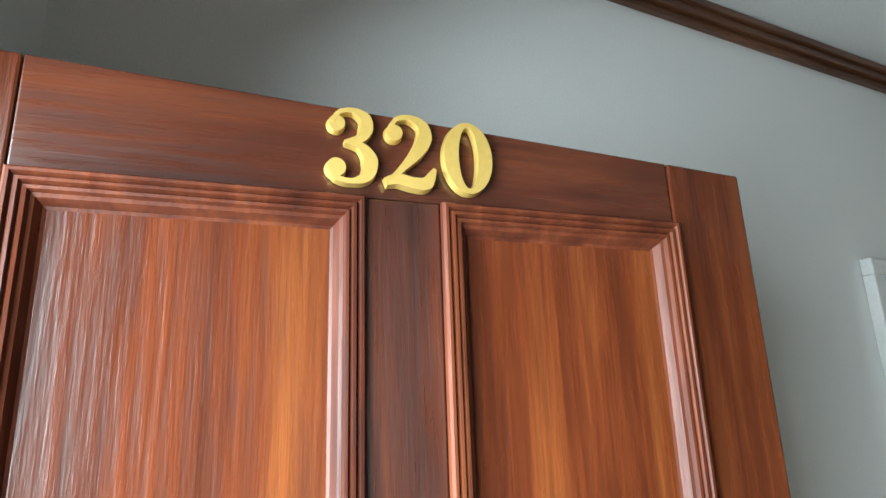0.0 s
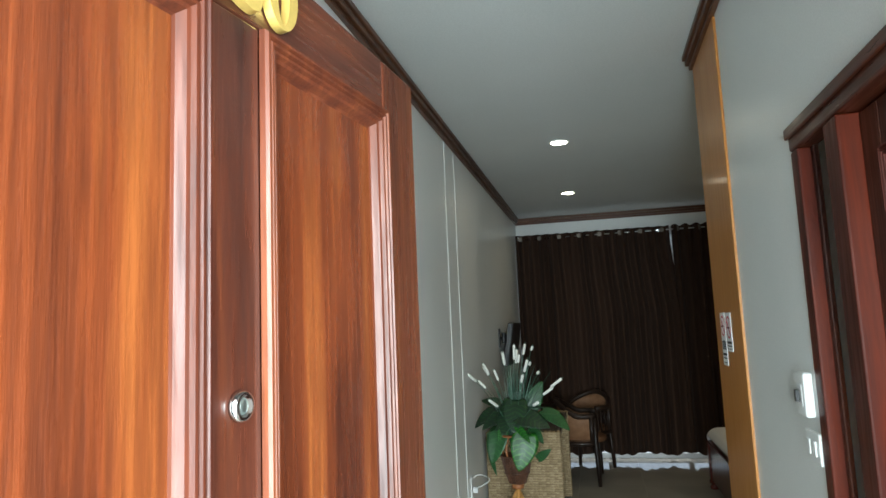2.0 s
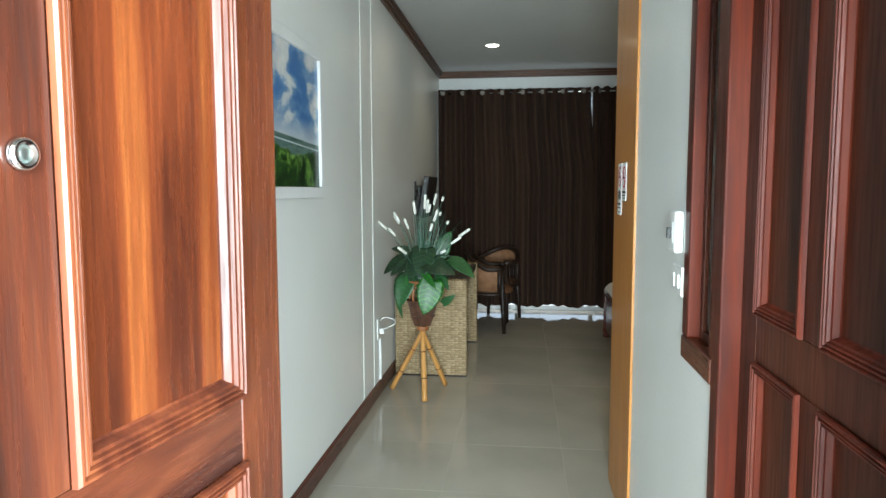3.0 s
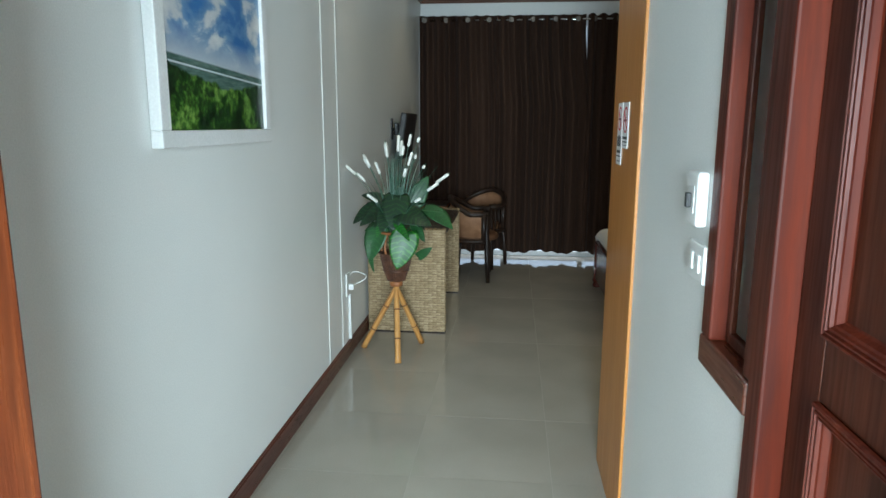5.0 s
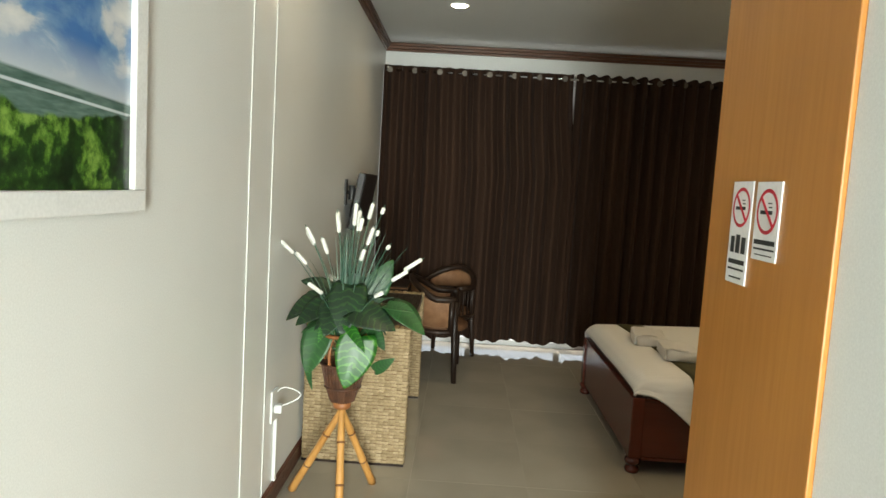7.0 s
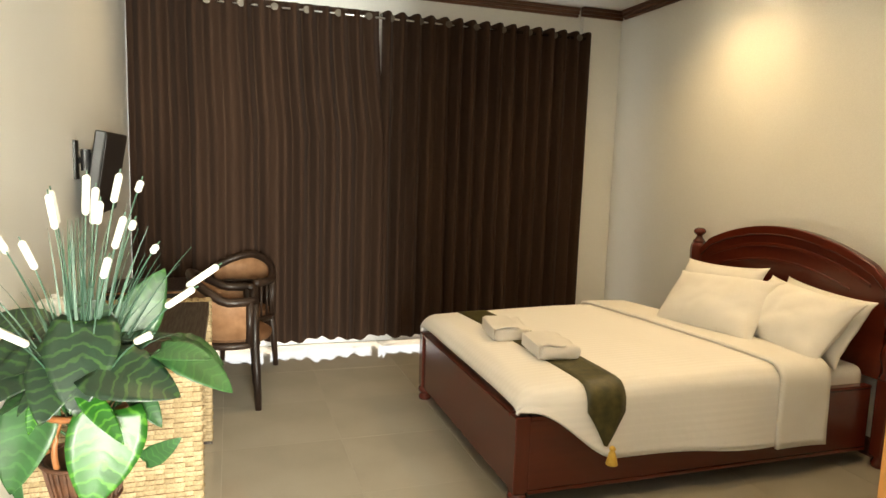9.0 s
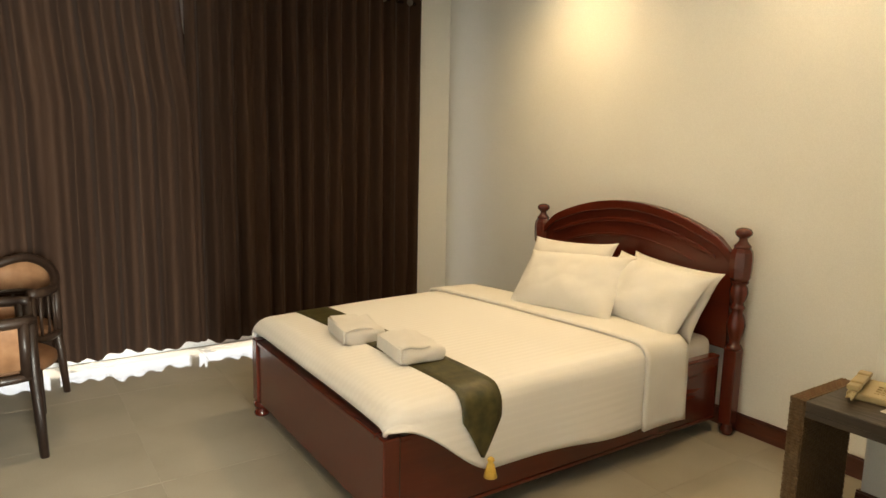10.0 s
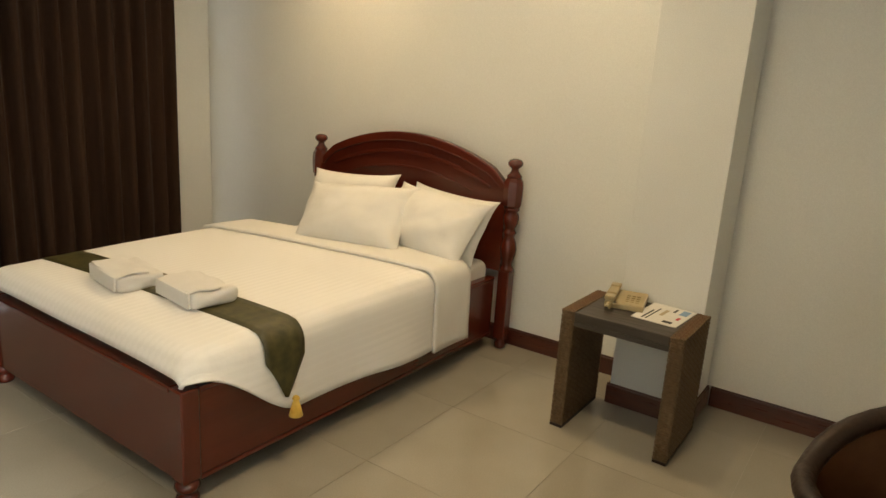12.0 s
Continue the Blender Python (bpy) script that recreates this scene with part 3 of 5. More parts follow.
def curtain(x0, x1, label, phase, seed, lap=0.0):
    """An eyelet curtain: deep even folds, gathered a little unevenly, with a wavy hem."""
    rnd = random.Random(seed)
    c = thing("curtain", label, "curtain", group="brown window curtains")
    nx, zs = int((x1 - x0) / 0.0085), [0.080, 0.083, 0.16, 0.3, 0.5, 0.8, 1.1, 1.4, 1.7, 2.0, 2.25, 2.45, 2.56, 2.62, 2.652]
    shift = [rnd.uniform(-1, 1) for _ in range(40)]
    bm, rows = bmesh.new(), []

    def fold(s, z):
        k = s / 0.117 + phase
        i = int(k) % 39
        w = shift[i] * (1 - (k % 1)) + shift[i + 1] * (k % 1)
        low = (2.65 - z) / 2.65
        a = 0.037 + 0.014 * w
        return 8.095 + a * math.sin(2 * math.pi * (k + 0.035 * w * low)) + 0.005 * low * math.sin(2 * math.pi * (2.1 * k + w)) + 0.002 * math.sin(5 * z + k)

    for z in zs:
        row = []
        for i in range(nx + 1):
            s = i / nx * (x1 - x0)
            x = x0 + s + lap * s / (x1 - x0) * min(1, (2.65 - z) / 0.9) ** 2 + 0.006 * math.sin(2 * math.pi * s / 0.234 + phase) * (2.65 - z) / 2.65
            zz = z + (0.018 * math.sin(2 * math.pi * s / 0.47 + seed) + 0.007 * math.sin(s * 31)) * (1 - min(1, z / 0.5)) + (0.008 * math.sin(2 * math.pi * s / 0.117) if z > 2.6 else 0)
            row.append(bm.verts.new((x, fold(s, z), zz)))
        rows.append(row)
    for a, b in zip(rows, rows[1:]):
        for i in range(nx):
            bm.faces.new((a[i], a[i + 1], b[i + 1], b[i]))
    cloth = part("cloth", bm, "curtain", c, smooth=True)
    sol = cloth.modifiers.new("solid", "SOLIDIFY")
    sol.thickness = 0.003
    x = x0 + 0.06
    while x < x1:
        part("eyelet", lathe([(0.019, -0.003), (0.027, -0.003), (0.027, 0.003), (0.019, 0.003)], 16, (x, 8.062, 2.605), rx90), "dull_metal", c)
        x += 0.234
    return c


curtain(0.006, 1.795, "dark brown eyelet curtain, closed, hanging in deep folds", 0.0, 3, 0.09)
curtain(1.82, 3.635, "dark brown eyelet curtain, closed, beside the corner pier", 0.4, 8)
rod = thing("curtain_rod", "thin metal curtain rod above the window", "curtain rod")
part("rod", tube([(0.03, 8.095, 2.605), (3.615, 8.095, 2.605)], 0.011, 12), "chrome", rod, smooth=True)
for x in (0.04, 1.808, 3.60):
    part("bracket", box(x - 0.008, x + 0.008, 8.09, BACK, 2.617, 2.64), "chrome", rod, bevel=0.002)

# ---- downlights ----
for lx, ly in DOWNLIGHTS:
    dl = thing("ceiling_downlight", "small round recessed ceiling downlight, lit, with white rim", "ceiling light", (lx, ly, CEIL), group="ceiling downlights")
    bm = bmesh.new()
    ring_shape(bm, 0.074, 0.074, 0.058, 0.058, 0.0, -0.008, (0, 0), 28)
    bmesh.ops.rotate(bm, matrix=Matrix.Rotation(radians(90), 3, "X"), verts=bm.verts)
    for v in bm.verts:
        v.co.z = -abs(v.co.z)
    part("rim", bm, "white_plastic", dl, smooth=True)
    part("lens", lathe([(0.0575, -0.0005), (0.0575, -0.005), (0.03, -0.010), (0.001, -0.011)], 24), "bulb", dl, "glowing warm lamp lens")

# ---- bed ----
BX, BY = 1.83, 5.36          # outer foot corner near the door
bed = thing("bed", "red mahogany double bed with turned posts and arched headboard", "bed", (BX, BY, 0))
W_, L_ = 1.50, 2.06
part("footboard", box(0.012, 0.045, 0.07, W_ - 0.07, 0.085, 0.412), "bed_y", bed, bevel=0.004)
part("foot_cap", box(0.002, 0.068, 0.074, W_ - 0.074, 0.4125, 0.436), "bed_y", bed, bevel=0.006)
for y in (0.0, W_ - 0.072):
    p = part("foot_post", box(0.0, 0.072, y, y + 0.072, 0.09, 0.437), "bed_v", bed, bevel=0.006)
    part("bun_foot", lathe([(0.024, 0.0), (0.037, 0.004), (0.042, 0.018), (0.036, 0.034), (0.023, 0.042), (0.038, 0.05), (0.045, 0.066), (0.042, 0.082), (0.032, 0.0895)], 24, (0.036, y + 0.036, 0)), "bed_v", p, "turned bun foot", True)
for y in (0.008, W_ - 0.044):
    r = part("side_rail", box(0.073, L_ - 0.045, y, y + 0.036, 0.10, 0.415), "bed_x", bed, bevel=0.004)
    part("rail_cap", box(0.073, L_ - 0.045, y - 0.004, y + 0.046, 0.4155, 0.434), "bed_x", r, bevel=0.005)
    part("rail_bead", box(0.073, L_ - 0.045, y - 0.003, y + 0.039, 0.08, 0.0995), "bed_x", r, bevel=0.004)
POST = [(0.024, 0.0), (0.034, 0.006), (0.036, 0.03), (0.026, 0.05), (0.03, 0.058), (0.03, 0.062)]
TURN = [(0.036, 0.470), (0.040, 0.478), (0.033, 0.492), (0.026, 0.505), (0.030, 0.53), (0.040, 0.57), (0.043, 0.60), (0.036, 0.64), (0.026, 0.67), (0.030, 0.685), (0.036, 0.695), (0.028, 0.707), (0.026, 0.72), (0.037, 0.745), (0.042, 0.775), (0.038, 0.80), (0.030, 0.815), (0.040, 0.825), (0.040, 0.835)]
FIN = [(0.040, 1.005), (0.043, 1.015), (0.030, 1.03), (0.022, 1.042), (0.020, 1.055), (0.030, 1.063), (0.041, 1.075), (0.043, 1.088), (0.034, 1.103), (0.016, 1.11), (0.001, 1.111)]
for y in (-0.04, W_ - 0.035):
    p = part("head_post", box(L_ - 0.035, L_ + 0.035, y - 0.035, y + 0.035, 0.062, 0.470), "bed_v", bed, bevel=0.006)
    part("post_foot", lathe(POST, 20, (L_, y, 0)), "bed_v", p, "turned foot", True)
    part("turned_shaft", lathe([(r * 1.12, z) for r, z in TURN], 24, (L_, y, 0)), "bed_v", p, "turned baluster shaft", True)
    part("post_block", lathe([(0.042, 0.835), (0.053, 0.85), (0.057, 0.90), (0.058, 0.95), (0.054, 0.985), (0.042, 1.005)], 8, (L_, y, 0)), "bed_v", p, "faceted barrel block")
    part("finial", lathe(FIN, 24, (L_, y, 0)), "bed_v", p, "turned mushroom finial", True)


def arch(y):
    """Height of the headboard's crest across the bed."""
    k = (y + 0.04) / (W_ + 0.005) * 2 - 1
    return 0.965 + 0.225 * max(0.0, math.cos(k * math.pi / 2)) ** 0.75 - 0.05 * max(0, abs(k) - 0.82) / 0.18


def headboard_sheet(drop0, drop1, x0, x1, y0=0.0, y1=W_ - 0.072, n=48, floor=None):
    bm, rows = bmesh.new(), []
    for i in range(n + 1):
        y = y0 + (y1 - y0) * i / n
        hi = arch(y) - drop0
        lo = arch(y) - drop1 if floor is None else floor
        rows.append([bm.verts.new(p) for p in ((x0, y, lo), (x0, y, hi), (x1, y, hi), (x1, y, lo))])
    for a, b in zip(rows, rows[1:]):
        for k in range(4):
            bm.faces.new((a[k], a[(k + 1) % 4], b[(k + 1) % 4], b[k]))
    bm.faces.new(rows[0])
    bm.faces.new(rows[-1][::-1])
    return bm


hb = part("headboard", headboard_sheet(0.012, 0, L_ - 0.012, L_ + 0.014, floor=0.46), "bed_y", bed, "arched headboard panel")
part("crest_rail", headboard_sheet(0.0, 0.055, L_ - 0.030, L_ + 0.02), "bed_y", hb, "moulded arched top rail", bevel=0.007)
part("arch_bead", headboard_sheet(0.105, 0.128, L_ - 0.022, L_ - 0.0125, 0.10, W_ - 0.17), "bed_y", hb, bevel=0.005)
part("arch_bead", headboard_sheet(0.20, 0.216, L_ - 0.020, L_ - 0.0125, 0.22, W_ - 0.29), "bed_y", hb, bevel=0.005)
part("slat_base", box(0.075, L_ - 0.05, 0.05, W_ - 0.05, 0.24, 0.262), "bed_x", bed)

mat = thing("mattress", "white sheeted mattress lying in the wooden bed frame", "mattress", (BX, BY, 0))
part("mattress_body", box(0.08, L_ - 0.04, 0.052, W_ - 0.052, 0.2625, 0.522), "linen", mat, bevel=0.05, seg=5)


def hem(x):
    """Height of the duvet's hanging edge along the bed's near side."""
    t = min(1, max(0, (x - 0.06) / 0.42))
    t = t * t * (3 - 2 * t)
    return 0.452 + (0.232 - 0.452) * t - 0.05 * min(1, max(0, (x - 0.5) / 1.0)) + 0.006 * math.sin(9 * x)


def drape(x, s, lift=0.0):
    """A point of the bedding: x along the bed, s across it, from -1 (hem at the near side) over 0..1 (top) to 2 (far hem)."""
    foot = min(1.0, max(0.0, (0.11 - x) / 0.10))
    top = 0.546 + 0.039 * min(1, max(0, x / 1.1)) + 0.006 * math.sin(2.2 * x + 1) + 0.006 * noise.noise((x * 3, s * 3, 1)) - 0.112 * (1 - math.sqrt(1 - foot * foot)) + lift
    r, y0, y1 = 0.075, -0.022 - lift, W_ + 0.02 + lift
    r *= 1 - 0.7 * foot
    if x < 0.35:
        y0 += 0.055 * (1 - x / 0.35) ** 2
    if 0 <= s <= 1:
        y = y0 + r + (y1 - y0 - 2 * r) * s
        return Vector((x, y, top - 0.010 * (2 * s - 1) ** 4))
    if s < 0:
        k, lo = -s, min(hem(x) - lift * 0.5, top - r - 0.012)
    else:
        k, lo = s - 1, 0.30
    top -= 0.010
    if k < 0.3:
        a = k / 0.3 * math.pi / 2
        dy, z = r * math.sin(a), top - r * (1 - math.cos(a))
    else:
        f = (k - 0.3) / 0.7
        dy, z = r, (top - r) + (lo - (top - r)) * f
        dy += 0.012 * f * math.sin(7.5 * x) + 0.012 * f
        dy += 0.006 * noise.noise((x * 5, f * 2, 3)) * f
    y = (y0 + r - dy) if s < 0 else (y1 - r + dy)
    return Vector((x, max(y, -0.062) if s < 0 else y, z))


def cover(name, label, x_of, ss, us, mat_, parent_thing, thick, lift=0.0):
    """Bedding laid over the bed: x_of(u, s) gives x for u from 0 to 1."""
    bm, rows = bmesh.new(), []
    for u in us:
        rows.append([bm.verts.new(drape(x_of(u, s), s, lift)) for s in ss])
    for a, b in zip(rows, rows[1:]):
        for i in range(len(ss) - 1):
            bm.faces.new((a[i], a[i + 1], b[i + 1], b[i]))
    ob = part(name, bm, mat_, parent_thing, label, True)
    sol = ob.modifiers.new("solid", "SOLIDIFY")
    sol.thickness, sol.offset = thick, 1.0
    return ob


def span(a, b, n):
    return [a + (b - a) * i / n for i in range(n + 1)]


def cotton_stripe():
    m, n, l, b = material("striped_white_cotton", 0.8, 0, 0.2)
    tc, w = n.new("ShaderNodeTexCoord"), n.new("ShaderNodeTexWave")
    w.wave_type, w.bands_direction = "BANDS", "Y"
    w.inputs["Scale"].default_value, w.inputs["Distortion"].default_value = 9.0, 0.4
    l.new(tc.outputs["Object"], w.inputs[0])
    w2 = n.new("ShaderNodeTexWave")
    w2.wave_type, w2.bands_direction = "BANDS", "Z"
    w2.inputs["Scale"].default_value, w2.inputs["Distortion"].default_value = 9.0, 0.4
    l.new(tc.outputs["Object"], w2.inputs[0])
    r = ramp(n, [(0.35, (0.765, 0.76, 0.755)), (0.65, (0.80, 0.795, 0.79))])
    l.new(mixed(n, l, w.outputs[0], w2.outputs[0], 0.5, "MIX"), r.inputs[0])
    l.new(r.outputs[0], b.inputs["Base Color"])
    nz = noise_tex(n, l, 7, 5)
    bump(n, l, b, nz.outputs[0], 0.5, 0.012)
    return m


M["duvet"] = cotton_stripe()
duv = thing("duvet", "white striped cotton duvet spread over the bed", "duvet", (BX, BY, 0))
cover("duvet_cloth", "", lambda u, s: 0.016 + 1.42 * u, span(-1, 0, 14) + span(0.02, 1, 26) + span(1.1, 2, 8), span(0, 0.08, 14) + span(0.10, 1, 56), "duvet", duv, 0.012)
fold_x = lambda s: 1.16 + 0.20 * (1 - min(1, max(0, s)))
cover("turned_back_fold", "turned-back duvet edge", lambda u, s: fold_x(s) + 0.30 * u, span(-1, 0, 14) + span(0.02, 1, 26) + span(1.1, 2, 8), span(0, 1, 12), "linen", duv, 0.016, 0.016)

# green runner with a pointed, tasselled end
M["runner"] = mottled("green_gold_brocade", (0.035, 0.032, 0.010), (0.085, 0.075, 0.024), 0.45, 26, 240, 0.5, 0.5, dist=0.001)
run = thing("bed_runner", "dark green and gold brocade runner with tassel across the bed", "bed runner", (BX, BY, 0))
bm, rows = bmesh.new(), []
for s in span(1.9, 1.0, 8) + span(0.96, 0.0, 24) + span(-0.06, -0.86, 16):
    half = 0.095 * (1.0 if s > -0.42 else max(0.04, (s + 0.90) / 0.48))
    mid = 0.325 + 0.085 * (1 - min(1, max(0, s)))
    rows.append([bm.verts.new(drape(mid + half * k, s, 0.0) + Vector((0, -0.008 if s < 0 else 0, 0.0145 if s >= 0 else 0.0145 * max(0, 1 + s * 3)))) for k in span(-1, 1, 6)])
    for v in rows[-1]:
        if s < 0:
            v.co.y -= 0.012
for a, b in zip(rows, rows[1:]):
    for i in range(6):
        bm.faces.new((a[i], a[i + 1], b[i + 1], b[i]))
rc = part("runner_cloth", bm, "runner", run, smooth=True)
sol = rc.modifiers.new("solid", "SOLIDIFY")
sol.thickness, sol.offset = 0.003, 0
tx, ty, tz = 0.422, -0.088, 0.308
part("tassel", lathe([(0.004, 0.0), (0.012, -0.006), (0.015, -0.014), (0.009, -0.022), (0.014, -0.03), (0.022, -0.06), (0.027, -0.082), (0.001, -0.084)], 16, (tx, ty, tz)), "gold", run, "golden yellow tassel", True)


def pillow(loc, rot, w=0.68, h=0.44, t=0.17, seed=0):
    """A filled pillow with a flat flange and soft, pinched corners; local x is its width, y its height, z its thickness."""
    p = new("pillow")
    p.matrix_world = Matrix.Translation(loc) @ rot
    tagged(p, "plump white cotton pillow leaning on the headboard", "pillow", "pillows on the bed")
    bm, nx, ny = bmesh.new(), 26, 18
    sheets = []
    for side in (1, -1):
        rows = []
        for j in range(ny + 1):
            v = 2 * j / ny - 1
            row = []
            for i in range(nx + 1):
                u = 2 * i / nx - 1
                k = max(0.0, (1 - abs(u) ** 2.4)) ** 0.6 * max(0.0, (1 - abs(v) ** 2.4)) ** 0.6
                x = w / 2 * u * (0.98 - 0.055 * (1 - v * v) + 0.03 * v ** 6)
                y = h / 2 * v * (0.98 - 0.08 * (1 - u * u) + 0.03 * u ** 6)
                z = side * (t / 2 * 1.18 * k + 0.003) + (0.020 * noise.noise((u * 2.3 + seed, v * 2.3, side)) + 0.006 * noise.noise((u * 6 + seed, v * 5, side + 4))) * k ** 0.6
                row.append(bm.verts.new((x, y, z)))
            rows.append(row)
        sheets.append(rows)
        for a, b in zip(rows, rows[1:]):
            for i in range(nx):
                bm.faces.new((a[i], a[i + 1], b[i + 1], b[i]))
    f, g = sheets
    rim = [(0, i) for i in range(nx)] + [(j, nx) for j in range(ny)] + [(ny, i) for i in range(nx, 0, -1)] + [(j, 0) for j in range(ny, 0, -1)]
    for a, b in zip(rim, rim[1:] + rim[:1]):
        bm.faces.new((f[a[0]][a[1]], f[b[0]][b[1]], g[b[0]][b[1]], g[a[0]][a[1]]))
    part("pillow_body", bm, "linen", p, smooth=True)
    return p


def lean(tilt, spin, swing=0):
    """Width along the bed's width, top leaning towards the headboard."""
    return Matrix.Rotation(radians(-90 + swing), 4, "Z") @ Matrix.Rotation(radians(tilt), 4, "X") @ Matrix.Rotation(radians(spin), 4, "Z")


pillow((3.60, 6.30, 0.738), lean(62, 3, 4), 0.64, 0.44, 0.17, 1)
pillow((3.40, 6.06, 0.725), lean(46, 4, 12), 0.68, 0.45, 0.21, 2)
pillow((3.715, 5.665, 0.715), lean(60, -3, -4), 0.62, 0.40, 0.16, 3)
pillow((3.58, 5.67, 0.725), lean(50, -4, -2), 0.66, 0.43, 0.20, 4)


def towel(x, y, rz, z=0.570):
    t = thing("towel", "folded white bath towel lying on the green runner", "towel", (x, y, z), rz, "folded towels")
    for nm, b, bev in (("fold", (-0.10, 0.10, -0.15, 0.15, 0.0, 0.0705), 0.024), ("flap", (-0.105, 0.03, -0.14, 0.138, 0.071, 0.081), 0.005)):
        bm = box(*b)
        bmesh.ops.bevel(bm, geom=bm.edges[:], offset=bev * 1.3, segments=5, affect="EDGES", profile=0.6)
        bmesh.ops.subdivide_edges(bm, edges=[e for e in bm.edges if e.calc_length() > 0.05], cuts=7, use_grid_fill=True)
        for v in bm.verts:
            v.co += 0.012 * noise.noise_vector(v.co * 13 + Vector((x * 7, y * 3, 0)))
            if nm == "flap":
                v.co.z -= 0.006 * max(0, (-v.co.x - 0.06) / 0.03)
            v.co.z = max(v.co.z, 0.0)
        part(nm, bm, "towel", t, smooth=True)
    bm = box(-0.112, -0.101, -0.136, 0.136, 0.010, 0.074)
    part("flap", bm, "towel", t, smooth=True, bevel=0.004, seg=3)


towel(2.135, 6.185, -9)
towel(2.215, 5.815, -7)

# ---- woven furniture ----


def weave_sheet(w, h, cw=0.031, ch=0.0175, depth=0.011):
    """Plaited cords on a plane: x across, z up, raised towards -y."""
    bm, rnd = bmesh.new(), random.Random(5)
    nx, nz = int(w / cw), int(h / ch)
    cw, ch = w / nx, h / nz
    for j in range(nz):
        for i in range(nx):
            over = (i + j) % 2 == 0
            x0, x1 = i * cw - (0.10 * cw if over else -0.06 * cw), (i + 1) * cw + (0.10 * cw if over else -0.06 * cw)
            x0, x1 = max(x0, 0), min(x1, w)
            z0, z1 = j * ch + ch * 0.05, (j + 1) * ch - ch * 0.05
            d = depth * ((1.0 if over else 0.55) + rnd.uniform(-0.12, 0.12))
            zj = rnd.uniform(-0.06, 0.06) * ch
            xm = (x0 + x1) / 2
            vs = []
            for x, k in ((x0, 0.05), (xm - 0.22 * cw, 0.9), (xm + 0.22 * cw, 0.9), (x1, 0.05)):
                vs.append([bm.verts.new((x, -d * k * q, z + zj)) for z, q in ((z0, 0.25), ((z0 + z1) / 2, 1.0), (z1, 0.25))])
            for a, b in zip(vs, vs[1:]):
                for k in range(2):
                    bm.faces.new((a[k], b[k], b[k + 1], a[k + 1]))
    return bm


def put(bm, m):
    bmesh.ops.transform(bm, matrix=m, verts=bm.verts)
    return bm


def woven_slab(parent, x0, x1, y0, y1, h, cord=(0.031, 0.0175, 0.011)):
    """A thick upright slab, clad in plaited seagrass on its two broad faces and its front edge."""
    s = part("side_slab", box(x0 + 0.006, x1 - 0.006, y0 + 0.006, y1 - 0.006, 0.012, h - 0.004), "brown_fabric", parent, "woven seagrass side slab", bevel=0.008)
    for nm, w, m in (("weave", x1 - x0, Matrix.Translation((x0, y0 + 0.006, 0.012))),
                     ("weave", y1 - y0, Matrix.Translation((x1 - 0.006, y0, 0.012)) @ Matrix.Rotation(radians(90), 4, "Z")),
                     ("weave", y1 - y0, Matrix.Translation((x0 + 0.006, y1, 0.012)) @ Matrix.Rotation(radians(-90), 4, "Z")),
                     ("weave", x1 - x0, Matrix.Translation((x1, y1 - 0.006, 0.012)) @ Matrix.Rotation(radians(180), 4, "Z"))):
        tagged(part(nm, put(weave_sheet(w, h - 0.016, *cord), m), "weave", s, "plaited seagrass cords", True), kind="stuff")
    cap = weave_sheet(x1 - x0, y1 - y0, *cord)
    tagged(part("weave", put(cap, Matrix.Translation((x0, y0, h - 0.006)) @ Matrix.Rotation(radians(-90), 4, "X")), "weave", s, "", True), kind="stuff")
    part("foot_strip", box(x0 + 0.002, x1 - 0.002, y0 + 0.002, y1 - 0.002, 0.0, 0.0118), "dark_wood", s)
    return s


desk = thing("desk", "dark-topped desk with woven seagrass side slabs", "desk", (0.022, 5.24, 0))
woven_slab(desk, 0.0, 0.565, 0.0, 0.07, 0.768)
woven_slab(desk, 0.0, 0.565, 1.18, 1.25, 0.768)
part("desktop", box(0.0, 0.556, 0.0705, 1.1795, 0.715, 0.762), "desk_top", desk, bevel=0.003)
part("apron", box(0.01, 0.03, 0.0705, 1.1795, 0.60, 0.7145), "desk_top", desk)

M["weave_dark"] = mottled("dark_seagrass", (0.095, 0.058, 0.028), (0.155, 0.10, 0.052), 0.6, 60, 260, 0.3, 0.8, dist=0.003)
WEAVE_LIGHT = M["weave"]
ns = thing("bedside_table", "dark bedside table with woven seagrass side slabs", "bedside table", (3.245, 4.14, 0))
M["weave"] = M["weave_dark"]
woven_slab(ns, 0.0, 0.405, 0.0, 0.062, 0.562, (0.02, 0.012, 0.006))
woven_slab(ns, 0.0, 0.405, 0.474, 0.536, 0.562, (0.02, 0.012, 0.006))
M["weave"] = WEAVE_LIGHT
part("tabletop", box(0.004, 0.402, 0.0625, 0.4735, 0.515, 0.5562), "desk_top", ns, bevel=0.003)
part("apron", box(0.004, 0.024, 0.0625, 0.4735, 0.492, 0.5145), "desk_top", ns, bevel=0.002)

ph = thing("telephone", "beige plastic desk telephone on the bedside table", "telephone", (3.535, 4.490, 0.5565), -78)
bm = box(-0.085, 0.085, -0.10, 0.10, 0.0, 0.028)
for v in bm.verts:
    if v.co.z > 0.01 and v.co.y > 0:
        v.co.z += 0.010
part("base", bm, "phone", ph, bevel=0.006)
bm = bmesh.new()
for y0, y1, z0, z1 in ((-0.105, -0.055, 0.035, 0.056), (-0.0548, 0.0548, 0.044, 0.061), (0.055, 0.105, 0.047, 0.067)):
    add_box(bm, -0.086, -0.040, y0, y1, z0, z1)
hs = part("handset", bm, "phone", ph, "beige telephone handset", bevel=0.006, seg=3)
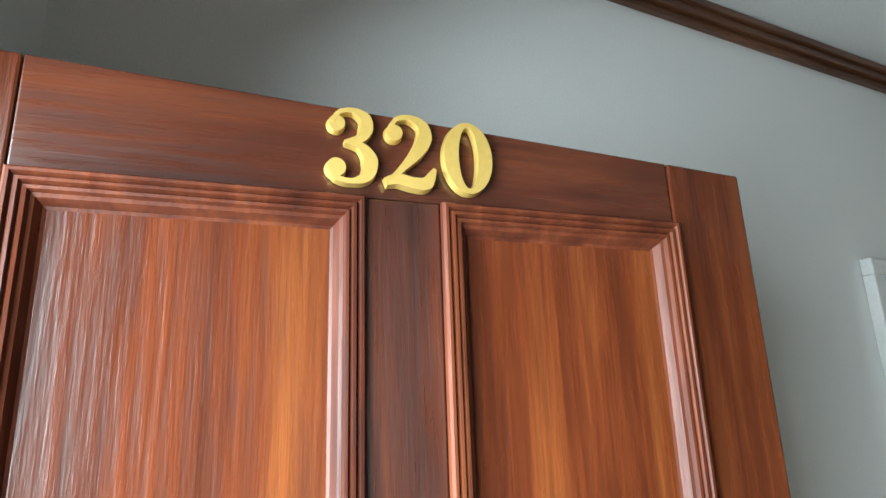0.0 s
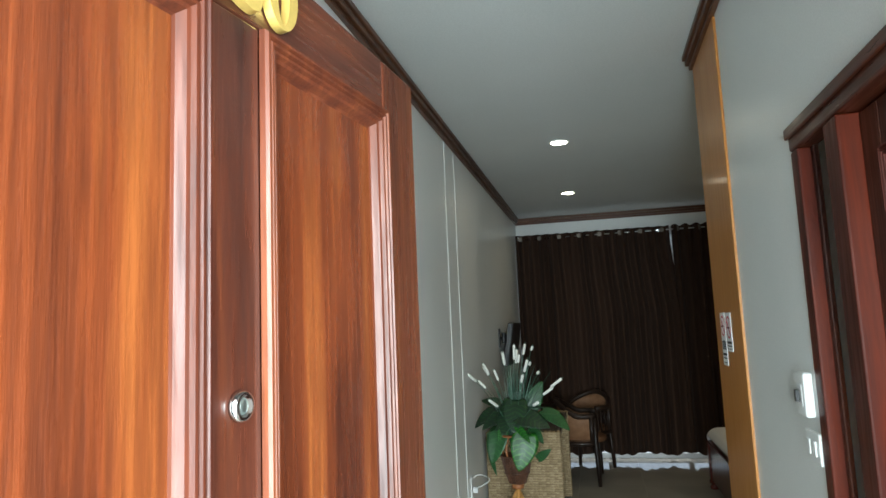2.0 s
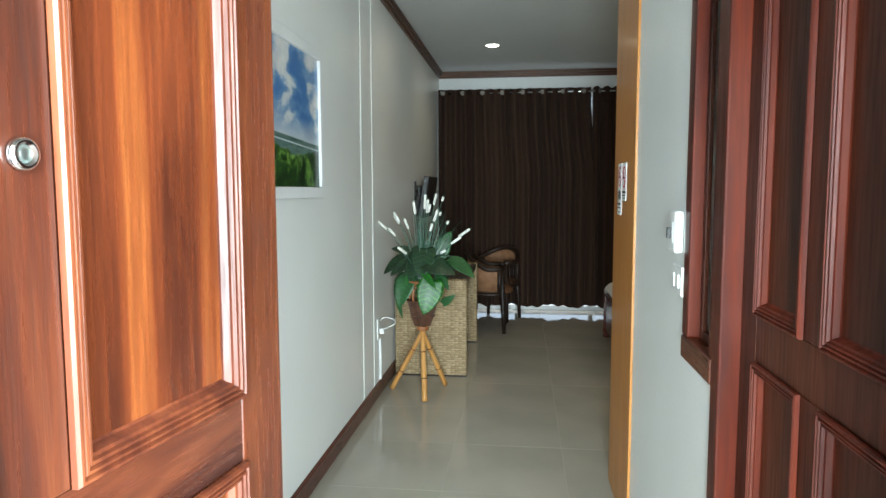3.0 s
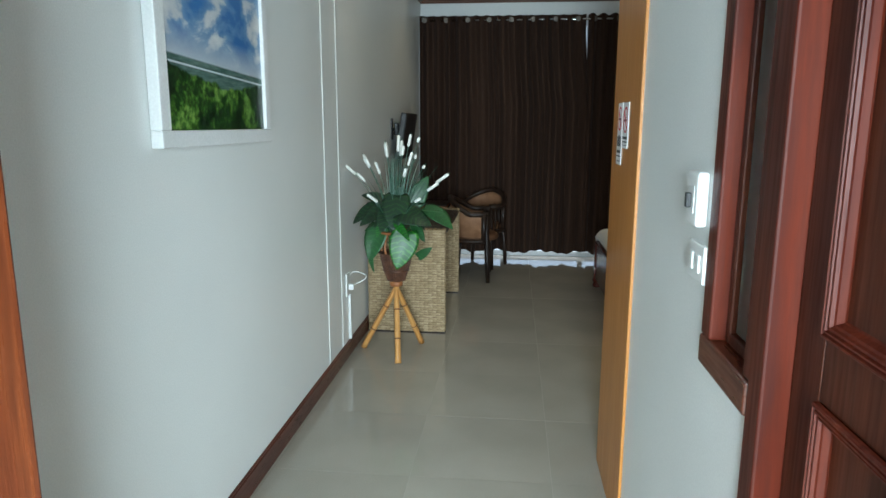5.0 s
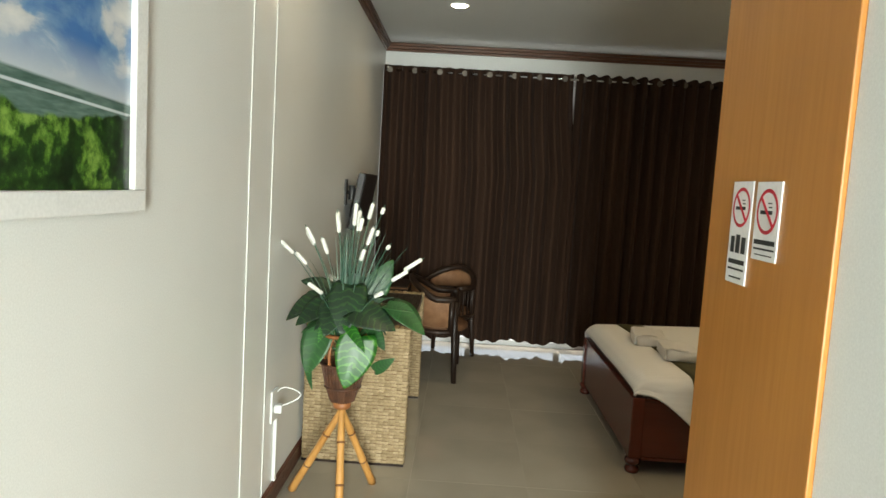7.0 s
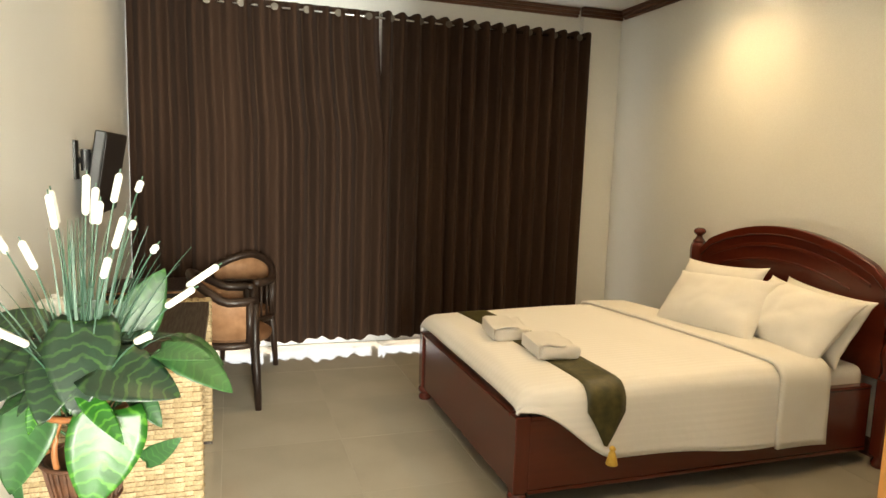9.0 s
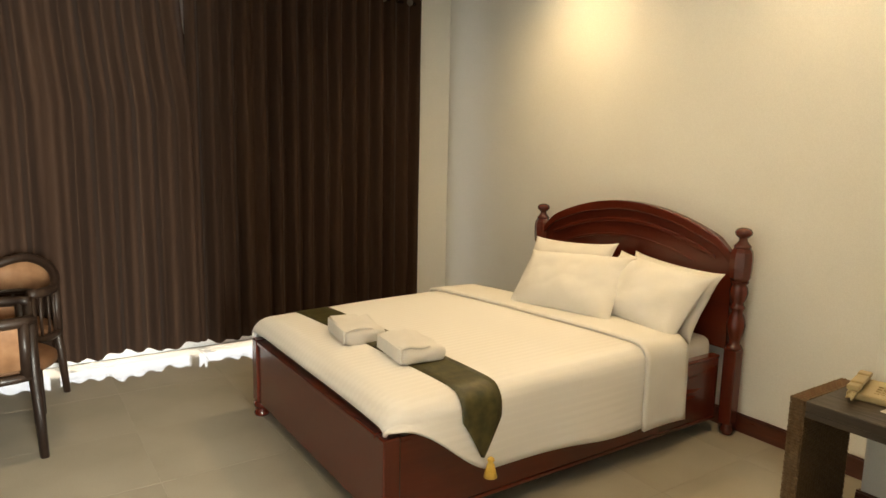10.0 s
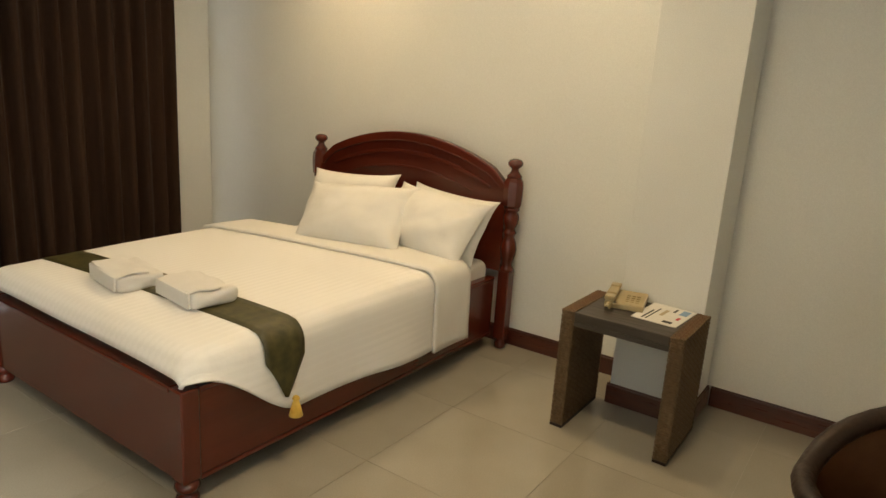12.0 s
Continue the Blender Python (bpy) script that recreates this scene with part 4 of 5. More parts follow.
for k, y in ((0, -0.085), (1, 0.085)):
    part("rest", box(-0.078, -0.046, y - 0.018, y + 0.018, 0.02, 0.0345 + 0.012 * k), "phone", ph, bevel=0.004)
for i in range(3):
    for j in range(4):
        part("key", box(0.0 + 0.022 * i, 0.016 + 0.022 * i, -0.06 + 0.024 * j, -0.045 + 0.024 * j, 0.02, 0.0325 + 0.0026 * j), "phone", ph)
part("cord", tube([(-0.062 + 0.012 * math.cos(k * 0.9), -0.10 - 0.006 * k * 0.5, 0.014 + 0.012 * abs(math.sin(k * 0.9))) for k in range(22)], 0.004, 6), "phone", ph, "coiled cord", True)

br = thing("brochure", "white printed information sheet with coloured blocks on the table", "leaflet", (3.51, 4.306, 0.5567), -4)
part("sheet", box(-0.135, 0.135, -0.098, 0.098, 0, 0.003), "paper", br)
for x0, x1, y0, y1, m in ((0.03, 0.085, -0.06, -0.035, "blue_ink"), (-0.08, -0.06, -0.05, -0.02, "ink"), (-0.03, 0.0, -0.055, -0.045, "red_ink"), (-0.085, 0.02, 0.04, 0.046, "ink"), (-0.085, 0.05, 0.028, 0.033, "ink"), (-0.02, 0.05, 0.0, 0.012, "phone"), (0.04, 0.08, -0.02, -0.012, "ink")):
    part("print_block", box(1.35 * x0, 1.35 * x1, 1.35 * y0, 1.35 * y1, 0.0031, 0.0036), m, br)

chest = thing("low_cabinet", "low dark-brown cabinet with a tan top edge beside the chairs", "cabinet", (0.03, 6.86, 0))
part("carcass", box(0.0, 0.40, 0.0, 0.42, 0.0, 0.722), "dark_wood", chest, bevel=0.003)
part("top_edge", box(-0.004, 0.406, -0.006, 0.426, 0.7225, 0.734), "cane", chest, "tan top edge", bevel=0.003)
part("top_board", box(0.0, 0.402, -0.002, 0.422, 0.7342, 0.742), "dark_wood", chest, bevel=0.002)
part("cabinet_door", box(0.4005, 0.414, 0.02, 0.40, 0.05, 0.70), "dark_wood", chest, bevel=0.002)


# ---- barrel chairs ----


def barrel_chair(loc, rz, label, panel="cane", wide=60, panel_lo=0.44):
    """Horseshoe-backed armchair; its front looks along local +y."""
    c = thing("armchair", label, "armchair", loc, rz, "barrel armchairs")
    R = 0.255

    def rim(a, z, r=R):
        return Vector((r * math.sin(a), -r * math.cos(a) * 0.95, z))

    span_a = [radians(d) for d in range(-125, 126, 10)]

    def top(a):
        return 0.80 - 0.14 * min(1.0, abs(a) / radians(80)) ** 1.5

    rail = part("top_rail", tube([rim(a, top(a)) for a in span_a], 0.026, 10), "dark_wood", c, "curved dark wooden top rail", True)
    low = part("seat_rail", tube([rim(a, 0.40) for a in span_a] + [rim(span_a[0], 0.40)], 0.022, 8), "dark_wood", c, smooth=True)
    bm, rows = bmesh.new(), []
    for a in [radians(d) for d in range(-wide, wide + 1, 6)]:
        rows.append([bm.verts.new(rim(a, z, r)) for r in (R - 0.006, R + 0.006) for z in (panel_lo, (panel_lo + 0.80) / 2, top(a) - 0.012)])
    for a, b in zip(rows, rows[1:]):
        for k in (0, 1, 3, 4):
            bm.faces.new((a[k], a[k + 1], b[k + 1], b[k]))
        bm.faces.new((a[0], b[0], b[3], a[3]))
        bm.faces.new((a[2], a[5], b[5], b[2]))
    part("back_panel", bm, panel, c, "curved woven back panel", True)
    if panel_lo > 0.5:
        part("lower_rail", tube([rim(radians(d), panel_lo) for d in range(-wide, wide + 1, 6)], 0.016, 8), "dark_wood", c, smooth=True)
        for d in range(-54, 55, 18):
            part("spindle", tube([rim(radians(d), 0.41), rim(radians(d), panel_lo)], 0.008, 8), "dark_wood", c, smooth=True)
    for d in (-wide - 6, wide + 6):
        part("back_stile", tube([rim(radians(d), 0.40), rim(radians(d), top(radians(d)))], 0.026, 8), "dark_wood", c, smooth=True)
    for d in (-110, -97, -84, 84, 97, 110) if wide < 80 else ():
        part("spindle", tube([rim(radians(d), 0.41), rim(radians(d), top(radians(d)))], 0.008, 8), "dark_wood", c, smooth=True)
    part("seat", lathe([(0.001, 0.395), (0.225, 0.397), (0.238, 0.41), (0.236, 0.44), (0.20, 0.462), (0.001, 0.468)], 32), "brown_fabric", c, "padded brown seat", True)
    for d in (-48, 48, -122, 122):
        p = rim(radians(d), 0.40)
        q = rim(radians(d), 0.0, R + 0.035)
        hi = top(radians(d)) if abs(d) > 100 else 0.42
        part("leg", tube([q, (p + q) / 2 + Vector((0, 0, 0.03)), p, rim(radians(d), hi)], 0.02, 8, [0.019, 0.024, 0.026, 0.022]), "dark_wood", c, smooth=True)
    return c


barrel_chair((0.69, 7.10, 0), -90, "dark wooden barrel armchair with tan cane sides by the curtain", "cane", 108)
barrel_chair((0.715, 7.69, 0), 150, "dark wooden barrel armchair turned towards the other, before the curtain", "cane", 66, 0.60)
barrel_chair((2.27, 3.365, 0), 90, "brown barrel armchair standing near the partition", "brown_fabric", 108)


# ---- plant on its bamboo stand ----
PX, PY = 0.305, 4.83
stand = thing("plant_stand", "three-legged bamboo plant stand holding a wicker pot", "plant stand", (PX, PY, 0))
for fx, fy in ((0.353 - PX, 4.60 - PY), (0.065 - PX, 4.885 - PY), (0.447 - PX, 5.02 - PY)):
    a, b = Vector((fx, fy, 0.004)), Vector((-fx * 0.13, -fy * 0.13, 0.50))
    pts = [a.lerp(b, k / 12) for k in range(13)]
    leg = part("leg", tube(pts, 0.0165, 12, [0.019 - 0.0003 * k + (0.0018 if k % 4 == 0 else 0) for k in range(13)]), "bamboo", stand, smooth=True)
    for k in (0.28, 0.62):
        c, d = a.lerp(b, k), (b - a).normalized() * 0.005
        part("bamboo_joint", tube([c - d, c - d * 0.3, c + d * 0.3, c + d], 0.02, 12, [0.0185, 0.0215, 0.0215, 0.0185]), "node", leg, smooth=True)
part("binding", lathe([(0.034, 0.455), (0.043, 0.462), (0.043, 0.482), (0.036, 0.49)], 20), "rattan", stand, "rattan binding", True)

pot = thing("wicker_pot", "dark brown ribbed wicker pot with orange rattan rim", "plant pot", (PX, PY, 0.492))
part("pot_body", lathe([(0.001, 0.0), (0.052, 0.0), (0.060, 0.01), (0.076, 0.07), (0.090, 0.13), (0.102, 0.185), (0.094, 0.185), (0.08, 0.12), (0.001, 0.11)], 28), "wicker", pot, smooth=True)
for k in range(30):
    a = 2 * math.pi * k / 30
    part("rib", tube([(r * math.cos(a), r * math.sin(a), z) for r, z in ((0.056, 0.002), (0.080, 0.07), (0.094, 0.13), (0.105, 0.186))], 0.0042, 5), "wicker", pot)
for r, z in ((0.109, 0.186), (0.083, 0.072)):
    part("hoop", tube([(r * math.cos(a), r * math.sin(a), z) for a in span(0, 2 * math.pi, 24)], 0.006, 6), "wicker", pot, smooth=True)
for k in range(5):
    a = 2 * math.pi * k / 5 + 0.4
    part("rattan_strut", tube(bezier((0.098 * math.cos(a), 0.098 * math.sin(a), 0.19), (0.12 * math.cos(a), 0.12 * math.sin(a), 0.25), (0.075 * math.cos(a), 0.075 * math.sin(a), 0.33)), 0.008, 7), "rattan", pot, "orange rattan strut", True)
part("rattan_rim", tube([(0.105 * math.cos(a), 0.105 * math.sin(a), 0.325) for a in span(0, 2 * math.pi, 24)], 0.009, 7), "rattan", pot, "orange rattan rim", True)

plant = thing("potted_plant", "artificial plant with striped leaves and white cattail spikes", "plant", (PX, PY, 0.60))
HUB = Vector((0, 0, 0.24))


def leaf(base, tip, normal, width, mat_, curl=0.16, pleat=0.16, stalk=True):
    """One broad leaf from base to tip, arching back along its normal; its UV map is (across, along)."""
    base, tip, normal = Vector(base), Vector(tip), Vector(normal).normalized()
    d = tip - base
    length = d.length
    d.normalize()
    side = d.cross(normal).normalized()
    nrm = side.cross(d)
    bm = bmesh.new()
    uv = bm.loops.layers.uv.new("UVMap")
    nv, nu, rows, coords = 12, 8, [], {}
    for j in range(nv + 1):
        v = j / nv
        half = width / 2 * (math.sin(math.pi * min(1, (v * 0.93 + 0.07)) ** 0.62) ** 0.75 if v < 1 else 0.02)
        row = []
        for i in range(nu + 1):
            u = 2 * i / nu - 1
            sag = -curl * length * (v - 0.35) ** 2 + 0.35 * width * pleat * (abs(u) ** 1.4) * math.sin(math.pi * v) - 0.04 * width * math.cos(v * 40) * abs(u) * (1 - v)
            back = -0.10 * length * abs(u) ** 1.5 * (1 - v) ** 4
            p = base + d * (length * v + back) + side * (half * u) + nrm * sag
            w = bm.verts.new(p)
            coords[w] = (u * half / length, v)
            row.append(w)
        rows.append(row)
    for a, b in zip(rows, rows[1:]):
        for i in range(nu):
            f = bm.faces.new((a[i], a[i + 1], b[i + 1], b[i]))
            for lp in f.loops:
                lp[uv].uv = coords[lp.vert]
    ob = part("leaf", bm, mat_, plant, smooth=True)
    sol = ob.modifiers.new("solid", "SOLIDIFY")
    sol.thickness = 0.0012
    if stalk:
        start = HUB * 0.5 + Vector((base.x, base.y, 0)) * 0.15
        part("stalk", tube(bezier(start, (start + base) / 2 + Vector((0, 0, 0.06)), base + nrm * (-curl * length * 0.12), 6), 0.004, 6), "leaf_mid", ob, smooth=True)


def at(cx, cz, y=0.0):
    return Vector((cx, y, cz - 0.60))


FRONT = (0.1, -1, 0.35)
# large leaves: base, tip, facing, width, colour
for b, t, nrm, w, m in (
        (at(0.09, 0.84, -0.12), at(0.035, 0.60, -0.17), (0.15, -1, 0.15), 0.185, "leaf_bright"),
        (at(-0.10, 0.86, -0.06), at(-0.155, 0.64, -0.12), (-0.2, -1, 0.2), 0.15, "leaf_mid"),
        (at(-0.19, 0.76, 0.02), at(-0.145, 0.55, -0.06), (-0.5, -0.8, 0.1), 0.06, "leaf_mid"),
        (at(0.15, 0.66, -0.04), at(0.245, 0.73, -0.08), (0.3, -1, 0.3), 0.06, "leaf_mid"),
        (at(0.05, 0.96, -0.12), at(0.255, 0.90, -0.20), (0.1, -0.75, 0.85), 0.165, "leaf_dark"),
        (at(0.22, 0.98, -0.05), at(0.385, 0.865, -0.10), (0.35, -0.7, 0.8), 0.12, "leaf_mid"),
        (at(0.22, 0.96, 0.04), at(0.36, 0.90, 0.04), (0.3, -0.6, 0.9), 0.12, "leaf_mid"),
        (at(0.02, 1.06, -0.05), at(0.015, 0.86, -0.19), (0.05, -1, 0.45), 0.175, "leaf_dark"),
        (at(-0.02, 1.00, -0.05), at(-0.06, 0.85, -0.2), (-0.1, -1, 0.5), 0.15, "leaf_dark"),
        (at(-0.04, 0.99, 0.0), at(-0.21, 0.88, -0.13), (-0.3, -0.8, 0.7), 0.14, "leaf_dark"),
        (at(-0.13, 0.99, 0.06), at(-0.29, 0.87, 0.0), (-0.4, -0.7, 0.6), 0.12, "leaf_dark"),
        (at(-0.10, 1.01, 0.12), at(-0.25, 1.045, 0.12), (-0.1, -0.6, 0.8), 0.10, "leaf_dark"),
        (at(0.09, 0.97, 0.06), at(0.20, 1.17, 0.10), (0.2, -1, 0.2), 0.13, "leaf_mid"),
        (at(0.02, 1.0, 0.0), at(0.05, 1.11, -0.02), (0, -1, 0.3), 0.15, "leaf_dark"),
        (at(-0.07, 0.90, -0.10), at(-0.10, 0.80, -0.14), (-0.2, -1, 0.4), 0.05, "leaf_bright"),
        (at(0.12, 0.87, -0.02), at(0.20, 0.77, -0.08), (0.3, -1, 0.4), 0.07, "leaf_mid"),
        (at(0.20, 0.99, -0.1), at(0.33, 0.98, -0.16), (0.2, -0.5, 0.9), 0.085, "leaf_mid"),
        (at(0.05, 0.93, 0.12), at(0.2, 0.93, 0.27), (0.2, 0.5, 0.9), 0.13, "leaf_dark"),
        (at(-0.05, 0.95, 0.12), at(-0.14, 0.93, 0.28), (-0.2, 0.5, 0.9), 0.13, "leaf_dark"),
        (at(0.0, 0.98, 0.08), at(0.02, 1.03, 0.26), (0, 0.3, 0.9), 0.13, "leaf_dark"),
        (at(0.03, 0.90, -0.15), at(0.13, 0.80, -0.24), (0.2, -0.8, 0.6), 0.055, "leaf_bright")):
    leaf(b, t, nrm, w, m)

# smaller leaves that fill the crown all round
rnd = random.Random(23)
for k in range(16):
    a = 2 * math.pi * k / 16 + rnd.uniform(-0.15, 0.15)
    out, z0 = Vector((math.cos(a), 0.8 * math.sin(a), 0)), rnd.uniform(0.87, 1.0)
    reach, drop = rnd.uniform(0.13, 0.2), rnd.uniform(-0.02, 0.13)
    b = at(0, z0) + out * 0.06
    leaf(b, b + out * reach - Vector((0, 0, drop)), out * 0.5 + Vector((0, 0, 0.8)), rnd.uniform(0.07, 0.11), "leaf_dark" if z0 > 0.93 else "leaf_mid")

# cattails: tip place and the spike's length; the spike lies along the stem
for cx, cz, cy, ln in ((-0.31, 1.245, -0.05, 0.085), (-0.225, 1.20, -0.10, 0.075), (-0.205, 1.31, 0.0, 0.085), (-0.215, 1.285, 0.06, 0.075), (-0.125, 1.265, -0.02, 0.08), (-0.07, 1.39, 0.05, 0.09), (-0.055, 1.385, -0.04, 0.09), (0.025, 1.435, 0.0, 0.105), (0.035, 1.40, 0.06, 0.10), (0.10, 1.44, 0.02, 0.08), (0.065, 1.37, -0.06, 0.06), (0.115, 1.33, -0.03, 0.09), (0.09, 1.235, -0.12, 0.06), (0.145, 1.42, 0.08, 0.035), (0.125, 1.31, 0.08, 0.03), (0.185, 1.245, 0.05, 0.028), (0.345, 1.195, -0.02, 0.10), (0.285, 1.14, -0.06, 0.09), (-0.145, 1.075, -0.18, 0.09), (0.195, 1.06, -0.22, 0.06)):
    tip = at(cx, cz, cy)
    root = Vector((cx * 0.12, cy * 0.2, 0.20))
    pts = bezier(root, root.lerp(tip, 0.5) + Vector((-0.12 * cx, 0, 0.07)), tip, 10)
    d = (pts[-1] - pts[-2]).normalized()
    st = part("stem", tube(pts[:-1] + [tip + d * 0.012], 0.0022, 5), "stem", plant)
    part("cattail", tube([tip - d * ln, tip - d * (ln - 0.006), tip - d * 0.006, tip], 0.008, 10, [0.004, 0.0098, 0.0098, 0.004]), "cattail", st, "white cattail spike", True)

bm, rnd = bmesh.new(), random.Random(11)
for k in range(120):
    a, r = rnd.uniform(0, 2 * math.pi), abs(rnd.gauss(0, 0.11))
    tip = Vector((r * math.cos(a) + (0.12 if k % 5 == 0 else 0), r * math.sin(a) * 0.8, rnd.uniform(0.45, 0.80) - r * 0.9))
    root = Vector((0.03 * math.cos(a), 0.03 * math.sin(a), 0.22))
    pts = bezier(root, root.lerp(tip, 0.5) + Vector((0, 0, 0.08)), tip, 7)
    w = Vector((math.sin(a * 3), math.cos(a * 3), 0)) * 0.0048
    row = [(bm.verts.new(p - w * (1 - i / 7.5)), bm.verts.new(p + w * (1 - i / 7.5) + Vector((0, 0, 0.001)))) for i, p in enumerate(pts)]
    for p, q in zip(row, row[1:]):
        bm.faces.new((p[0], p[1], q[1], q[0]))
gr = part("grass", bm, "stem", plant, "thin grey-green grass blades")
tagged(gr, kind="stuff")
gr.modifiers.new("solid", "SOLIDIFY").thickness = 0.0008

# white kettle on the desk behind the plant
kt = thing("kettle", "white plastic electric kettle standing on the desk", "kettle", (0.105, 5.45, 0.7625))
part("kettle_body", lathe([(0.001, 0), (0.062, 0.0), (0.066, 0.012), (0.062, 0.09), (0.056, 0.21), (0.050, 0.222), (0.001, 0.230)], 28), "white_plastic", kt, smooth=True)
part("kettle_handle", tube(bezier((0.05, 0, 0.19), (0.13, 0, 0.18), (0.062, 0, 0.03), 12), 0.009, 8), "white_plastic", kt, smooth=True)
part("lid_knob", lathe([(0.014, 0.228), (0.016, 0.234), (0.010, 0.242), (0.001, 0.243)], 16), "white_plastic", kt, smooth=True)

# ---- framed landscape ----


def landscape():
    """A view over treetops to a river, a far shore and a clouded sky (y across, z up, in metres)."""
    m, n, l, b = material("landscape_print", 0.3)
    tc, sep = n.new("ShaderNodeTexCoord"), n.new("ShaderNodeSeparateXYZ")
    l.new(tc.outputs["Object"], sep.inputs[0])
    hz = n.new("ShaderNodeMath")
    hz.operation = "MULTIPLY_ADD"
    l.new(sep.outputs["Y"], hz.inputs[0])
    hz.inputs[1].default_value = 0.045
    l.new(sep.outputs["Z"], hz.inputs[2])

    def step(lo, hi, src):
        r = n.new("ShaderNodeMapRange")
        l.new(src, r.inputs[0])
        r.inputs[1].default_value, r.inputs[2].default_value = lo, hi
        return r.outputs[0]

    cl = noise_tex(n, l, 5.5, 7, (1, 0.75, 1.5), 0.55, distort=0.3)
    skyc = ramp(n, [(0.40, (0.04, 0.14, 0.36)), (0.5, (0.15, 0.27, 0.44)), (0.56, (0.50, 0.52, 0.54)), (0.70, (0.72, 0.70, 0.66))])
    l.new(cl.outputs[0], skyc.inputs[0])
    haze = mixed(n, l, (0.42, 0.47, 0.52), skyc.outputs[0], step(0.29, 0.39, hz.outputs[0]), "MIX")
    shore = ramp(n, [(0.3, (0.04, 0.09, 0.075)), (0.7, (0.13, 0.20, 0.17))])
    sn = noise_tex(n, l, 60, 4, (1, 0.3, 2))
    l.new(sn.outputs[0], shore.inputs[0])
    tn, tn2 = noise_tex(n, l, 34, 7, rough=0.7), noise_tex(n, l, 7, 3)
    trees = ramp(n, [(0.40, (0.004, 0.012, 0.004)), (0.5, (0.015, 0.05, 0.010)), (0.55, (0.07, 0.16, 0.02)), (0.62, (0.2, 0.33, 0.07))])
    l.new(mixed(n, l, tn.outputs[0], tn2.outputs[0], 0.45, "MIX"), trees.inputs[0])
    river = mixed(n, l, shore.outputs[0], (0.50, 0.55, 0.58), step(0.259, 0.261, hz.outputs[0]), "MIX")
    river = mixed(n, l, river, shore.outputs[0], step(0.265, 0.267, hz.outputs[0]), "MIX")
    base = mixed(n, l, river, haze, step(0.284, 0.290, hz.outputs[0]), "MIX")
    edge = n.new("ShaderNodeMath")
    edge.operation = "MULTIPLY_ADD"
    l.new(tn2.outputs[0], edge.inputs[0])
    edge.inputs[1].default_value = 0.14
    l.new(hz.outputs[0], edge.inputs[2])
    l.new(mixed(n, l, trees.outputs[0], base, step(0.305, 0.312, edge.outputs[0]), "MIX"), b.inputs["Base Color"])
    return m


pic = thing("picture_frame", "landscape photograph of trees and river in a white frame", "framed picture", (0.0, 2.503, 1.430))
part("print", box(0.002, 0.026, 0.058, 0.827, 0.052, 0.658), landscape(), pic, "green treetops, river and cloudy blue sky")
for b in ((0.002, 0.040, 0.0, 0.885, 0.0, 0.0515), (0.002, 0.040, 0.0, 0.885, 0.6585, 0.71), (0.002, 0.0397, 0.0, 0.0575, 0.0517, 0.6583), (0.002, 0.0397, 0.8275, 0.885, 0.0517, 0.6583)):
    part("frame_bar", box(*b), "white_frame", pic, bevel=0.004)

# ---- wall fittings ----
for y in (4.285, 4.586):
    c = thing("cable_duct", "thin white plastic cable duct running up the wall", "cable duct", (0, y, 0))
    part("duct", box(0.0005, 0.0045, -0.0035, 0.0035, 0.105, 2.801), "wall", c, bevel=0.001)
so = thing("wall_socket", "white wall socket with plug and looped white cable", "socket", (0.0, 4.735, 0.0))
part("socket_plate", box(0.0005, 0.010, -0.05, 0.05, 0.405, 0.555), "white_plastic", so, bevel=0.003)
part("plug", box(0.0105, 0.045, -0.02, 0.02, 0.445, 0.485), "white_plastic", so, bevel=0.006)
part("cable", tube(bezier((0.04, 0.0, 0.478), (0.16, 0.03, 0.52), (0.10, 0.03, 0.545), 8) + bezier((0.09, 0.03, 0.55), (0.03, 0.03, 0.57), (0.012, 0.03, 0.535), 6), 0.0035, 6), "white_plastic", so, smooth=True)
part("cable_duct", box(0.0005, 0.016, 0.012, 0.036, 0.105, 0.4045), "white_plastic", so, bevel=0.002)

th = thing("thermostat", "white wall thermostat with a dark slider", "thermostat", (PART_X, 2.165, 1.345))
part("case", box(-0.026, -0.0005, -0.045, 0.045, -0.06, 0.06), "white_plastic", th, bevel=0.008, seg=3)
part("slider_slot", box(-0.0272, -0.0255, -0.022, 0.018, -0.03, 0.028), "white_frame", th)
part("slider", box(-0.038, -0.0273, -0.006, 0.012, -0.02, 0.012), "black", th, bevel=0.002)
sw = thing("light_switch", "white double light switch plate with two rockers", "light switch", (PART_X, 2.155, 1.205))
part("plate", box(-0.010, -0.0005, -0.06, 0.06, -0.042, 0.042), "white_plastic", sw, bevel=0.003)
for y in (-0.028, 0.022):
    part("rocker", box(-0.0155, -0.0105, y - 0.012, y + 0.012, -0.02, 0.02), "white_plastic", sw, bevel=0.002)

M["sign_white"] = mottled("sign_card", (0.76, 0.75, 0.74), (0.8, 0.79, 0.78), 0.4, 6, 90, 0.4, 0.0)


